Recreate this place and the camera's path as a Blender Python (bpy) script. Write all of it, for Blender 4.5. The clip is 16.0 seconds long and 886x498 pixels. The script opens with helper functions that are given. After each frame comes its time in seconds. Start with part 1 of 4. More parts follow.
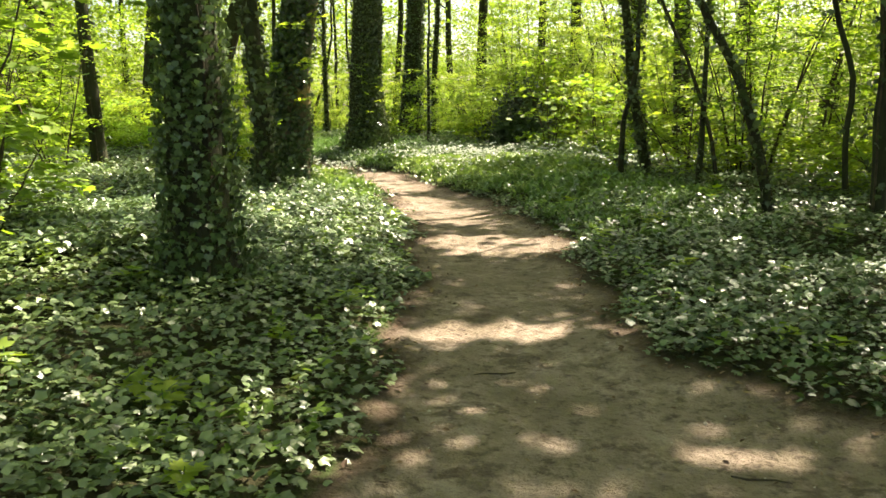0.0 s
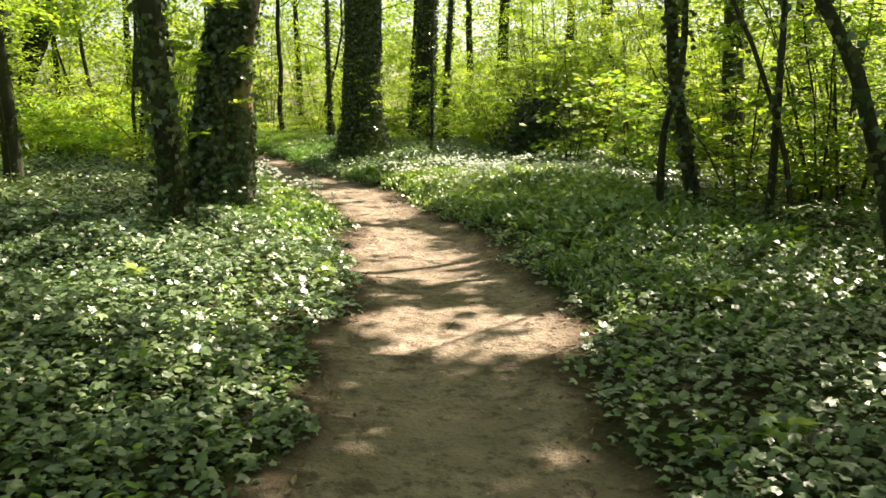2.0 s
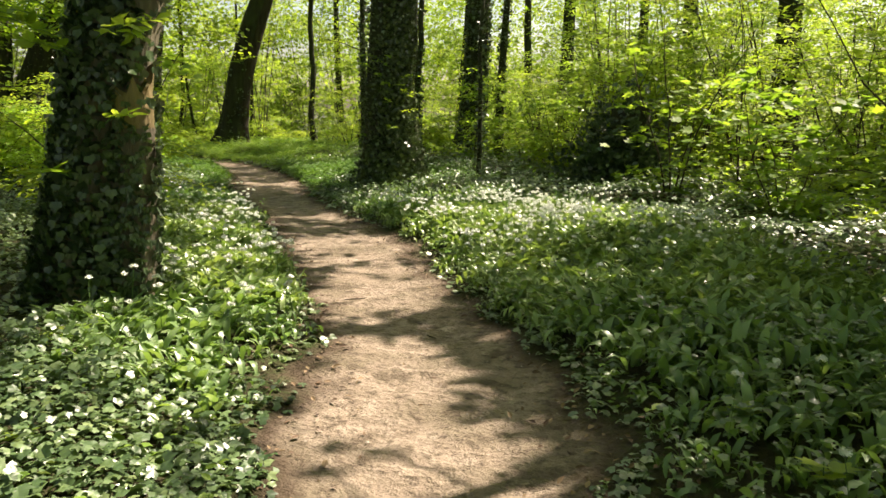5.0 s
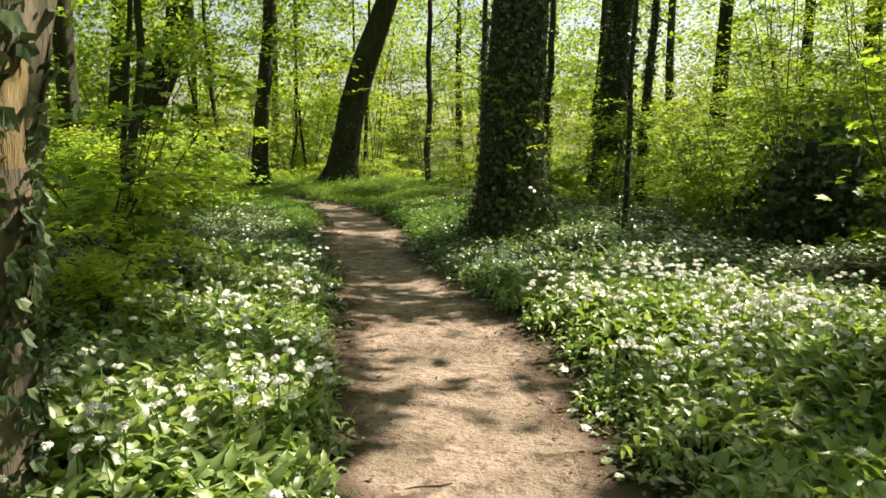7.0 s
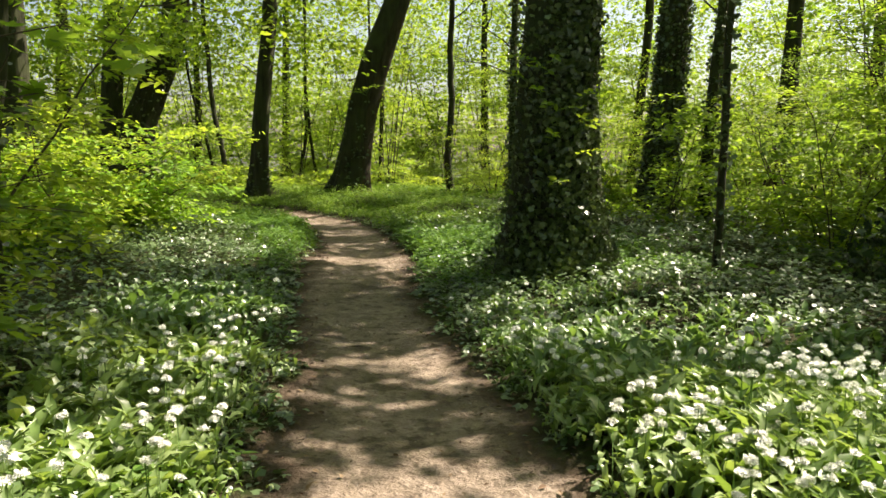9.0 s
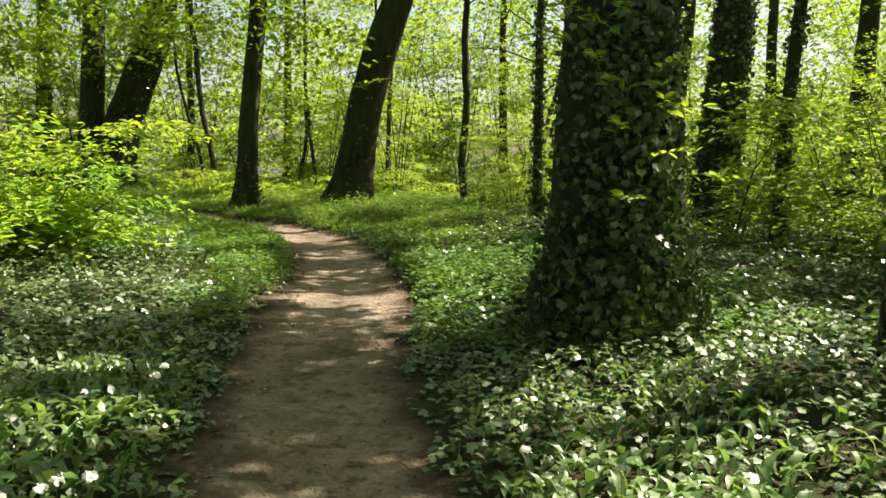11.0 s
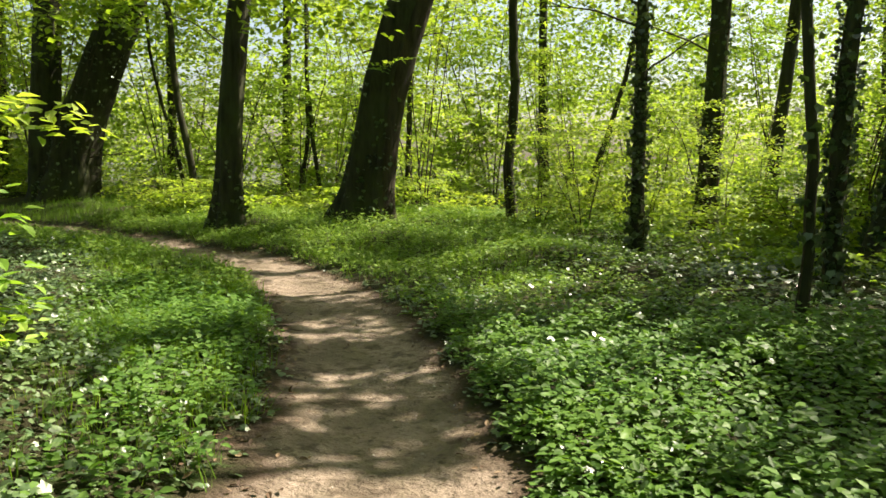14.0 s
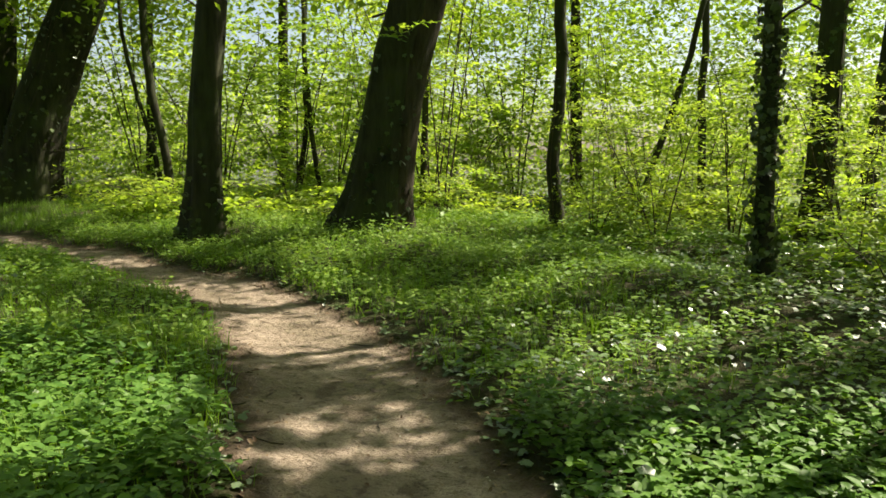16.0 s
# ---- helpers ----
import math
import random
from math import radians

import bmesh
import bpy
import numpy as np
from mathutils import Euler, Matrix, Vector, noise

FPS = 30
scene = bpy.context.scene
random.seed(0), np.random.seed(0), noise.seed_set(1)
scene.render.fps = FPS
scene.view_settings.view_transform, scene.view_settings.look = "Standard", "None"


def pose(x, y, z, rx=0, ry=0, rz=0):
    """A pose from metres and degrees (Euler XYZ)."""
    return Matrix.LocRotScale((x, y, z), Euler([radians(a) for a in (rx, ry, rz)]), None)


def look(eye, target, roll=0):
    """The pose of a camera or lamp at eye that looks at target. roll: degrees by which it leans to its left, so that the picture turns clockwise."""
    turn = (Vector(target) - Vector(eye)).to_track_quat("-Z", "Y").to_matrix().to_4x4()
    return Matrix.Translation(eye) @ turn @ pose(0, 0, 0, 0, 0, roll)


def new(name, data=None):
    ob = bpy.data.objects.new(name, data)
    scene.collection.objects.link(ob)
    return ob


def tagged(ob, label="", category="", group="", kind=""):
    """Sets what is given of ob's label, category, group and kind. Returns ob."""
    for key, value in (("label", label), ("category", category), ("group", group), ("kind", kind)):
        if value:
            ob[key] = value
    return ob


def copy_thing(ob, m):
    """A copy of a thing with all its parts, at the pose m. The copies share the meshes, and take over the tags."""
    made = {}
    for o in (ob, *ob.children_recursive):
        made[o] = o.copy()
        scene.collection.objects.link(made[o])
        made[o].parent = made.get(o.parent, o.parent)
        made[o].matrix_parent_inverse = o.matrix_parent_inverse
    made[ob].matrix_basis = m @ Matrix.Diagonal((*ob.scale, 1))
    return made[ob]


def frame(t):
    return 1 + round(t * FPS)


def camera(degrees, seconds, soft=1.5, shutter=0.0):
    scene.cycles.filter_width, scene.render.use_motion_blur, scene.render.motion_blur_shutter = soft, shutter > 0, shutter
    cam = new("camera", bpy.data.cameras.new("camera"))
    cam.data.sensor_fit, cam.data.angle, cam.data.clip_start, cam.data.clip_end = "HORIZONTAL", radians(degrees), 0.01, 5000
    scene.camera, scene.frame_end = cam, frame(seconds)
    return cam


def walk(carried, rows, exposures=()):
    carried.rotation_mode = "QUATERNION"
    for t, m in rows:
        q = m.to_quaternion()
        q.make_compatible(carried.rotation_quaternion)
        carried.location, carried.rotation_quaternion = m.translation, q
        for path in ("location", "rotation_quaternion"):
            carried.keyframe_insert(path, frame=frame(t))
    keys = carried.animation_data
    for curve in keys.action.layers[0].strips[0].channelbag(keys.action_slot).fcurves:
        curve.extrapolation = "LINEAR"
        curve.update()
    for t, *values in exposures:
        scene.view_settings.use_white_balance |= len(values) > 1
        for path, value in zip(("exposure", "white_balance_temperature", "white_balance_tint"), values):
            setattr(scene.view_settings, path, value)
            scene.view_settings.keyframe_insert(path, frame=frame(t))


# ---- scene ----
cam = camera(57.3, 16.0, soft=1.6)
SUN, SKY, STOPS, KELVIN, TINT = 5.0, 0.075, 1.48, 7300, 18
METRES, EYE, TILT, LEAN, TURN = 25.0, 1.4, -10.0, 0.0, 0.0
ROWS = [
    (0.0, 0.0, 0.0, 0.0, 0.0, -0.0, 0.0),
    (0.5, 0.0051, 0.0296, 0.0054, 0.47, 0.0, -0.13),
    (1.0, 0.0118, 0.0623, 0.0115, 0.95, -0.01, -0.26),
    (1.5, 0.0185, 0.09, 0.0176, 1.43, -0.0, -0.4),
    (2.0, 0.024, 0.1211, 0.0234, 2.17, -0.01, -0.53),
    (2.5, 0.0271, 0.1504, 0.0303, 3.75, 0.07, -0.99),
    (3.0, 0.0261, 0.1801, 0.0368, 4.34, 0.07, -1.19),
    (3.5, 0.0247, 0.2095, 0.0425, 4.83, 0.07, -1.36),
    (6.0, 0.011, 0.3544, 0.0676, 8.72, 1.19, -2.43),
    (6.5, 0.0044, 0.3865, 0.072, 11.73, 2.09, -3.0),
    (7.0, 0.0, 0.4164, 0.0772, 14.34, 2.64, -3.54),
    (7.5, -0.0055, 0.4494, 0.0841, 14.86, 2.71, -3.61),
    (8.0, -0.0094, 0.4817, 0.0894, 15.34, 2.72, -3.65),
    (8.5, -0.0186, 0.5105, 0.094, 15.76, 2.78, -3.74),
    (9.0, -0.0292, 0.5377, 0.0992, 16.12, 2.83, -3.87),
    (11.5, -0.0715, 0.6788, 0.1229, 17.46, 3.09, -4.06),
    (12.0, -0.0868, 0.7082, 0.1278, 17.59, 3.12, -4.11),
    (12.5, -0.1025, 0.7366, 0.1329, 17.63, 3.16, -4.12),
    (13.0, -0.1187, 0.766, 0.1382, 17.64, 3.17, -4.11),
    (13.5, -0.1321, 0.7945, 0.1445, 17.63, 3.18, -4.05),
    (14.0, -0.1468, 0.8244, 0.1505, 17.62, 3.2, -4.03),
    (14.5, -0.1595, 0.854, 0.1548, 17.59, 3.22, -3.99),
    (15.0, -0.1741, 0.8829, 0.1586, 17.56, 3.23, -3.95),
    (15.5, -0.1888, 0.9117, 0.1612, 17.51, 3.25, -3.98),
    (16.0, -0.203, 0.9392, 0.1655, 17.75, 3.23, -3.94),
]
walk(cam, [(t, pose(0, 0, EYE, TILT, LEAN, TURN) @ pose(METRES * x, METRES * y, METRES * z, 90 + pitch, roll, yaw)) for t, x, y, z, yaw, pitch, roll in ROWS],
     [(0.0, STOPS + 0.62, KELVIN + 300, TINT - 5), (3.5, STOPS + 0.2, KELVIN + 300, TINT - 3), (8.0, STOPS, KELVIN, TINT - 2), (11.5, STOPS + 0.1, KELVIN, TINT - 5), (14.5, STOPS + 0.06, KELVIN, TINT - 6), (16.0, STOPS - 0.07, KELVIN, TINT - 10)])

# ---------- world, sun ----------
SUN_EL, SUN_AZ = 54.0, 45.0           # degrees above the horizon; degrees from +x towards +y
world = bpy.data.worlds.new("sky")
scene.world = world
world.use_nodes = True
wn = world.node_tree.nodes
sky = wn.new("ShaderNodeTexSky")
sky.sky_type, sky.sun_disc = "NISHITA", False
sky.sun_elevation, sky.sun_rotation = radians(SUN_EL), radians(90 - SUN_AZ)
sky.air_density, sky.dust_density = 1.0, 2.5
wn["Background"].inputs["Strength"].default_value = SKY
world.node_tree.links.new(sky.outputs[0], wn["Background"].inputs["Color"])

TO_SUN = Vector((math.cos(radians(SUN_EL)) * math.cos(radians(SUN_AZ)),
                 math.cos(radians(SUN_EL)) * math.sin(radians(SUN_AZ)), math.sin(radians(SUN_EL))))
sun = new("sun", bpy.data.lights.new("sun", "SUN"))
sun.data.energy, sun.data.angle, sun.data.color = SUN, radians(0.53), (1.0, 0.94, 0.84)
sun.matrix_world = look(TO_SUN * 60, (0, 0, 0))


# ---------- materials ----------
def material(name):
    m = bpy.data.materials.new(name)
    m.use_nodes = True
    return m, m.node_tree, m.node_tree.nodes["Principled BSDF"], m.node_tree.nodes["Material Output"]


def node(nt, kind, **inputs):
    n = nt.nodes.new(kind)
    for key, value in inputs.items():
        n.inputs[key.replace("_", " ")].default_value = value
    return n


def ramp(nt, source, *stops):
    r = nt.nodes.new("ShaderNodeValToRGB")
    while len(r.color_ramp.elements) < len(stops):
        r.color_ramp.elements.new(0.5)
    for e, (at, c) in zip(r.color_ramp.elements, stops):
        e.position, e.color = at, (*c, 1)
    nt.links.new(source, r.inputs[0])
    return r.outputs[0]


def blend(nt, factor, a, b, how="MIX"):
    n = nt.nodes.new("ShaderNodeMix")
    n.data_type, n.blend_type = "RGBA", how
    for socket, value in ((n.inputs[0], factor), (n.inputs[6], a), (n.inputs[7], b)):
        if isinstance(value, (int, float)):
            socket.default_value = value
        elif isinstance(value, tuple):
            socket.default_value = (*value, 1)
        else:
            nt.links.new(value, socket)
    return n.outputs[2]


def noise_tex(nt, scale, detail=4, rough=0.6, coords=None, stretch=None):
    t = nt.nodes.new("ShaderNodeTexCoord")
    n = node(nt, "ShaderNodeTexNoise", Scale=scale, Detail=detail, Roughness=rough)
    if stretch:
        mp = node(nt, "ShaderNodeMapping", Scale=stretch)
        nt.links.new(t.outputs["Object"], mp.inputs[0])
        nt.links.new(mp.outputs[0], n.inputs["Vector"])
    else:
        nt.links.new(t.outputs["Object"], n.inputs["Vector"])
    return n.outputs["Fac"]


def bump(nt, bsdf, height, strength, distance):
    b = node(nt, "ShaderNodeBump", Strength=strength, Distance=distance)
    nt.links.new(height, b.inputs["Height"])
    nt.links.new(b.outputs[0], bsdf.inputs["Normal"])


def leaf_material(name, dark, mid, light, through_light, rough=0.45, patch=0.6, spec=0.4):
    """Leaves that differ one by one and in drifts, and let some light through."""
    m, nt, bsdf, out = material(name)
    g = nt.nodes.new("ShaderNodeNewGeometry")
    c = ramp(nt, g.outputs["Random Per Island"], (0.0, dark), (0.5, mid), (1.0, light))
    n = noise_tex(nt, patch, 3)
    c = blend(nt, ramp(nt, n, (0.35, (0, 0, 0)), (0.7, (0.5, 0.5, 0.5))), c, light)
    oi = nt.nodes.new("ShaderNodeObjectInfo")
    c = blend(nt, 1.0, c, ramp(nt, oi.outputs["Random"], (0.0, (0.72, 0.82, 0.8)), (0.5, (1.0, 1.0, 1.0)), (1.0, (1.22, 1.1, 1.0))), "MULTIPLY")
    nt.links.new(c, bsdf.inputs["Base Color"])
    bsdf.inputs["Roughness"].default_value = rough
    bsdf.inputs["Specular IOR Level"].default_value = spec
    t = nt.nodes.new("ShaderNodeBsdfTranslucent")
    nt.links.new(blend(nt, 1.0, c, (1.4, 1.42, 0.62), "MULTIPLY"), t.inputs["Color"])
    mix = nt.nodes.new("ShaderNodeMixShader")
    mix.inputs[0].default_value = through_light
    nt.links.new(bsdf.outputs[0], mix.inputs[1])
    nt.links.new(t.outputs[0], mix.inputs[2])
    nt.links.new(mix.outputs[0], out.inputs["Surface"])
    return m


def bark_material(name, dark, light, moss, mossy=0.4):
    m, nt, bsdf, out = material(name)
    ridges = noise_tex(nt, 9, 6, 0.65, stretch=(1, 1, 0.16))
    broad = noise_tex(nt, 1.3, 4)
    c = ramp(nt, ridges, (0.3, dark), (0.72, light))
    c = blend(nt, ramp(nt, broad, (0.42, (0, 0, 0)), (0.68, (mossy, mossy, mossy))), c, moss)
    nt.links.new(c, bsdf.inputs["Base Color"])
    bsdf.inputs["Roughness"].default_value = 0.9
    bsdf.inputs["Specular IOR Level"].default_value = 0.2
    bump(nt, bsdf, ridges, 0.9, 0.05)
    return m


def ground_material():
    """Trodden soil on the path, leaf mould and moss beside it, by the mesh's own 'trodden' mask."""
    m, nt, bsdf, out = material("woodland_soil")
    a = nt.nodes.new("ShaderNodeAttribute")
    a.attribute_name = "trodden"
    broad, mid, fine = noise_tex(nt, 0.9, 4), noise_tex(nt, 6, 6, 0.72), noise_tex(nt, 45, 5, 0.75)
    shade_blot = noise_tex(nt, 2.6, 5, 0.65)
    damp = noise_tex(nt, 1.5, 5, 0.62)
    clod = noise_tex(nt, 13, 5, 0.7)
    soil = ramp(nt, mid, (0.34, (0.166, 0.131, 0.100)), (0.5, (0.282, 0.226, 0.176)), (0.66, (0.398, 0.328, 0.267)))
    soil = blend(nt, ramp(nt, broad, (0.42, (0, 0, 0)), (0.66, (0.55, 0.55, 0.55))), soil, (0.257, 0.203, 0.156))
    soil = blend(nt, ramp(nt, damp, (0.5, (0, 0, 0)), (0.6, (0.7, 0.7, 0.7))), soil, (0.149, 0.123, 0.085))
    # dark soil mottling that also puts the path's blotchy shade into its colour
    soil = blend(nt, ramp(nt, shade_blot, (0.56, (0, 0, 0)), (0.62, (0.8, 0.8, 0.8))), soil, (0.108, 0.085, 0.060))
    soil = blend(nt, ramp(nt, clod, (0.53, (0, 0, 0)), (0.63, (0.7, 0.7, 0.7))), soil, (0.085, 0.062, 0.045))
    soil = blend(nt, ramp(nt, fine, (0.36, (0.6, 0.6, 0.6)), (0.43, (0, 0, 0))), soil, (0.11, 0.083, 0.062))
    soil = blend(nt, ramp(nt, a.outputs["Fac"], (0.6, (0.85, 0.85, 0.85)), (0.97, (0, 0, 0))), soil, (0.07, 0.048, 0.033))
    mould = ramp(nt, mid, (0.3, (0.02, 0.02, 0.01)), (0.5, (0.045, 0.042, 0.02)), (0.62, (0.04, 0.07, 0.018)), (0.8, (0.07, 0.1, 0.03)))
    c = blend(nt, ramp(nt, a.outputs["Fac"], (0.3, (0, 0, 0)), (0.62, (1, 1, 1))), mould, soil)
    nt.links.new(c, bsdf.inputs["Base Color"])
    bsdf.inputs["Roughness"].default_value = 0.95
    bsdf.inputs["Specular IOR Level"].default_value = 0.15
    h = nt.nodes.new("ShaderNodeMath")
    h.operation = "ADD"
    nt.links.new(mid, h.inputs[0])
    nt.links.new(clod, h.inputs[1])
    bump(nt, bsdf, h.outputs[0], 1.0, 0.06)
    return m


def plain(name, a, b, scale=8, rough=0.8, spec=0.3):
    m, nt, bsdf, out = material(name)
    nt.links.new(ramp(nt, noise_tex(nt, scale, 5), (0.35, a), (0.68, b)), bsdf.inputs["Base Color"])
    bsdf.inputs["Roughness"].default_value = rough
    bsdf.inputs["Specular IOR Level"].default_value = spec
    return m


def varied(name, a, b, c, rough=0.85):
    m, nt, bsdf, out = material(name)
    g = nt.nodes.new("ShaderNodeNewGeometry")
    nt.links.new(ramp(nt, g.outputs["Random Per Island"], (0, a), (0.5, b), (1, c)), bsdf.inputs["Base Color"])
    bsdf.inputs["Roughness"].default_value = rough
    return m


SOIL = ground_material()
IVY = leaf_material("ivy_leaf", (0.022, 0.052, 0.016), (0.062, 0.12, 0.04), (0.17, 0.24, 0.10), 0.15, 0.41, 0.5, 0.95)
# mature ivy of the same plant, its colour darkened for the trunks' shade
SHADED_IVY = leaf_material("shaded_ivy_leaf", (0.012, 0.03, 0.01), (0.031, 0.062, 0.022), (0.10, 0.15, 0.062), 0.1, 0.34, 0.5, 0.85)
GARLIC = leaf_material("wild_garlic_leaf", (0.055, 0.115, 0.028), (0.14, 0.24, 0.065), (0.29, 0.39, 0.16), 0.33, 0.38, 1.1, 0.8)
HERB = leaf_material("herb_leaf", (0.05, 0.12, 0.02), (0.1, 0.2, 0.034), (0.19, 0.3, 0.065), 0.36, 0.5, 0.9, 0.25)
GRASS = leaf_material("grass_blade", (0.07, 0.16, 0.014), (0.11, 0.22, 0.022), (0.18, 0.3, 0.04), 0.4, 0.5)
SPRING = leaf_material("spring_leaf", (0.13, 0.22, 0.03), (0.215, 0.32, 0.05), (0.32, 0.42, 0.09), 0.58, 0.5)
# spring leaf in a paler colour, with bright sunlight painted in
SUNLIT = leaf_material("sunlit_yellow_leaf", (0.16, 0.30, 0.035), (0.25, 0.41, 0.06), (0.35, 0.5, 0.1), 0.5, 0.5)
CANOPY = leaf_material("canopy_leaf", (0.1, 0.17, 0.02), (0.16, 0.25, 0.03), (0.23, 0.32, 0.05), 0.58, 0.5)
PETAL = varied("garlic_petal", (0.74, 0.76, 0.70), (0.83, 0.84, 0.80), (0.88, 0.88, 0.86), 0.6)
BARK = bark_material("dark_bark", (0.012, 0.012, 0.007), (0.058, 0.056, 0.035), (0.05, 0.064, 0.024), 0.8)
PALE_BARK = bark_material("pale_bark", (0.07, 0.06, 0.045), (0.24, 0.2, 0.15), (0.1, 0.11, 0.05), 0.4)
BROWN_BARK = bark_material("brown_bark", (0.018, 0.014, 0.009), (0.075, 0.06, 0.042), (0.035, 0.045, 0.02), 0.4)
BARE_WOOD = bark_material("bare_wood", (0.13, 0.085, 0.045), (0.36, 0.28, 0.15), (0.22, 0.2, 0.08), 0.6)
TWIG = plain("twig_bark", (0.03, 0.024, 0.016), (0.09, 0.07, 0.045), 14)
DEAD = varied("dead_leaf", (0.05, 0.03, 0.018), (0.12, 0.07, 0.04), (0.24, 0.17, 0.1))
PEBBLE = varied("pebble", (0.18, 0.15, 0.12), (0.3, 0.26, 0.22), (0.45, 0.41, 0.36))
STALK = plain("green_stalk", (0.09, 0.18, 0.04), (0.15, 0.26, 0.07), 20, 0.5)
WATER, nt, bsdf, out = material("lake_water")
bsdf.inputs["Base Color"].default_value = (0.03, 0.05, 0.05, 1)
bsdf.inputs["Roughness"].default_value = 0.06
bump(nt, bsdf, noise_tex(nt, 3, 3), 0.25, 0.05)


# ---------- mesh tools ----------
def mesh_from(name, verts, faces, mat, smooth=False):
    """A mesh from an (n, 3) array of points and an (m, k) array of faces."""
    verts, faces = np.asarray(verts, np.float32), np.asarray(faces, np.int32)
    me = bpy.data.meshes.new(name)
    me.vertices.add(len(verts))
    me.vertices.foreach_set("co", verts.ravel())
    me.loops.add(faces.size)
    me.loops.foreach_set("vertex_index", faces.ravel())
    me.polygons.add(len(faces))
    me.polygons.foreach_set("loop_start", np.arange(0, faces.size, faces.shape[1], dtype=np.int32))
    me.polygons.foreach_set("use_smooth", np.full(len(faces), smooth))
    me.materials.append(mat)
    me.update(calc_edges=True)
    return me


def put(name, me, parent=None, label=""):
    ob = new(name, me)
    if parent:
        ob.parent = parent
    return tagged(ob, label)


def thing(name, label, category, group="", at=(0, 0, 0)):
    ob = new(name)
    ob.location = at
    ob.empty_display_size = 0.2
    return tagged(ob, label, category, group)


def turns(yaw, tilt, lean, roll=None):
    """Turns (n, 3, 3): roll about the leaf's own length, tip by tilt about x, then lean about y and yaw about z."""
    def about(axis, a):
        c, s, o, i = np.cos(a), np.sin(a), np.zeros_like(a), np.ones_like(a)
        rows = {"x": (i, o, o, o, c, -s, o, s, c), "y": (c, o, s, o, i, o, -s, o, c), "z": (c, -s, o, s, c, o, o, o, i)}[axis]
        return np.stack(rows, -1).reshape(-1, 3, 3)
    m = about("z", yaw) @ about("y", lean) @ about("x", tilt)
    return m @ about("y", roll) if roll is not None else m


def scatter(shape, places, turn, size):
    """Copies of one small shape (points, faces) joined into one set of points and faces."""
    v, f = shape
    pts = np.einsum("nij,vj->nvi", turn, v) * np.reshape(size, (-1, 1, 1)) + np.asarray(places)[:, None, :]
    faces = f[None] + (np.arange(len(places)) * len(v))[:, None, None]
    return pts.reshape(-1, 3), faces.reshape(-1, f.shape[1])


def joined(*sets):
    vs, fs, at = [], [], 0
    for v, f in sets:
        vs.append(v)
        fs.append(f + at)
        at += len(v)
    return np.concatenate(vs), np.concatenate(fs)


def tube(points, radii, sides=8, rough=0.0, flutes=0, seed=0):
    """A bent tapering tube through the points; flutes: buttress folds near its foot."""
    rng = np.random.default_rng(seed)
    pts = np.asarray(points, float)
    n = len(pts)
    ang = np.linspace(0, 2 * np.pi, sides, endpoint=False)
    phase, verts = rng.uniform(0, 6.28), []
    d = np.gradient(pts, axis=0)
    d /= np.linalg.norm(d, axis=1, keepdims=True)
    ref = np.array([1.0, 0.0, 0.0]) if abs(d[0][0]) < 0.8 else np.array([0.0, 1.0, 0.0])
    for i in range(n):
        u = np.cross(d[i], ref)
        u /= np.linalg.norm(u)
        w = np.cross(d[i], u)
        r = radii[i] * (1 + rough * rng.normal(size=sides) * 0.5 + rough * np.sin(2 * ang + i * 0.4 + phase))
        if flutes:
            k = max(0.12, 1 - i / (n * 0.35))
            r = r * (1 + 0.22 * k * np.sin(flutes * ang + phase + 0.2 * i))
        verts.append(pts[i] + np.outer(np.cos(ang) * r, u) + np.outer(np.sin(ang) * r, w))
    i, j = np.meshgrid(np.arange(n - 1), np.arange(sides), indexing="ij")
    k = (j + 1) % sides
    f = np.stack([i * sides + j, i * sides + k, (i + 1) * sides + k, (i + 1) * sides + j], -1).reshape(-1, 4)
    return np.concatenate(verts), f[:, ::-1]


def fan(outline, lift=0.0):
    """A leaf blade: triangles from its midpoint to an outline of (x, y), with folded-up sides."""
    o = np.array([(x, y, abs(x) * lift) for x, y in outline])
    v = np.vstack([[(0, o[:, 1].mean(), -0.02)], o])
    n = len(o)
    return v, np.array([(0, 1 + i, 1 + (i + 1) % n) for i in range(n)])


IVY_LEAF = (np.array([(0, 0.02, 0.0), (0.4, 0.0, -0.06), (0.54, 0.48, -0.1), (0.19, 0.62, 0.05), (0, 1.0, -0.16), (-0.19, 0.62, 0.05), (-0.54, 0.48, -0.1), (-0.4, 0.0, -0.06)]),
            np.array([(0, k, k + 1) for k in range(1, 7)]))
IVY_SMALL = (np.array([(0, 0.0, 0.0), (0.5, 0.22, -0.07), (0.26, 0.66, 0.04), (0, 1.0, -0.12), (-0.26, 0.66, 0.04), (-0.5, 0.22, -0.07)]), np.array([(0, 1, 2), (0, 2, 3), (0, 3, 4), (0, 4, 5)]))
LEAF = (np.array([(0, 0, 0), (0.26, 0.32, 0.09), (0.2, 0.66, 0.07), (0, 1.0, -0.02), (-0.2, 0.66, 0.07), (-0.26, 0.32, 0.09)]), np.array([(0, 1, 2), (0, 2, 3), (0, 3, 4), (0, 4, 5)]))
MAPLE = fan([(0, 0), (0.3, 0.02), (0.55, 0.25), (0.36, 0.42), (0.5, 0.78), (0.17, 0.66), (0, 1.05), (-0.17, 0.66), (-0.5, 0.78), (-0.36, 0.42), (-0.55, 0.25), (-0.3, 0.02)], 0.12)
DIAMOND = (np.array([(0, 0, 0), (0.3, 0.45, 0.08), (0, 1.0, 0), (-0.3, 0.45, 0.08)]), np.array([(0, 1, 2), (0, 2, 3)]))
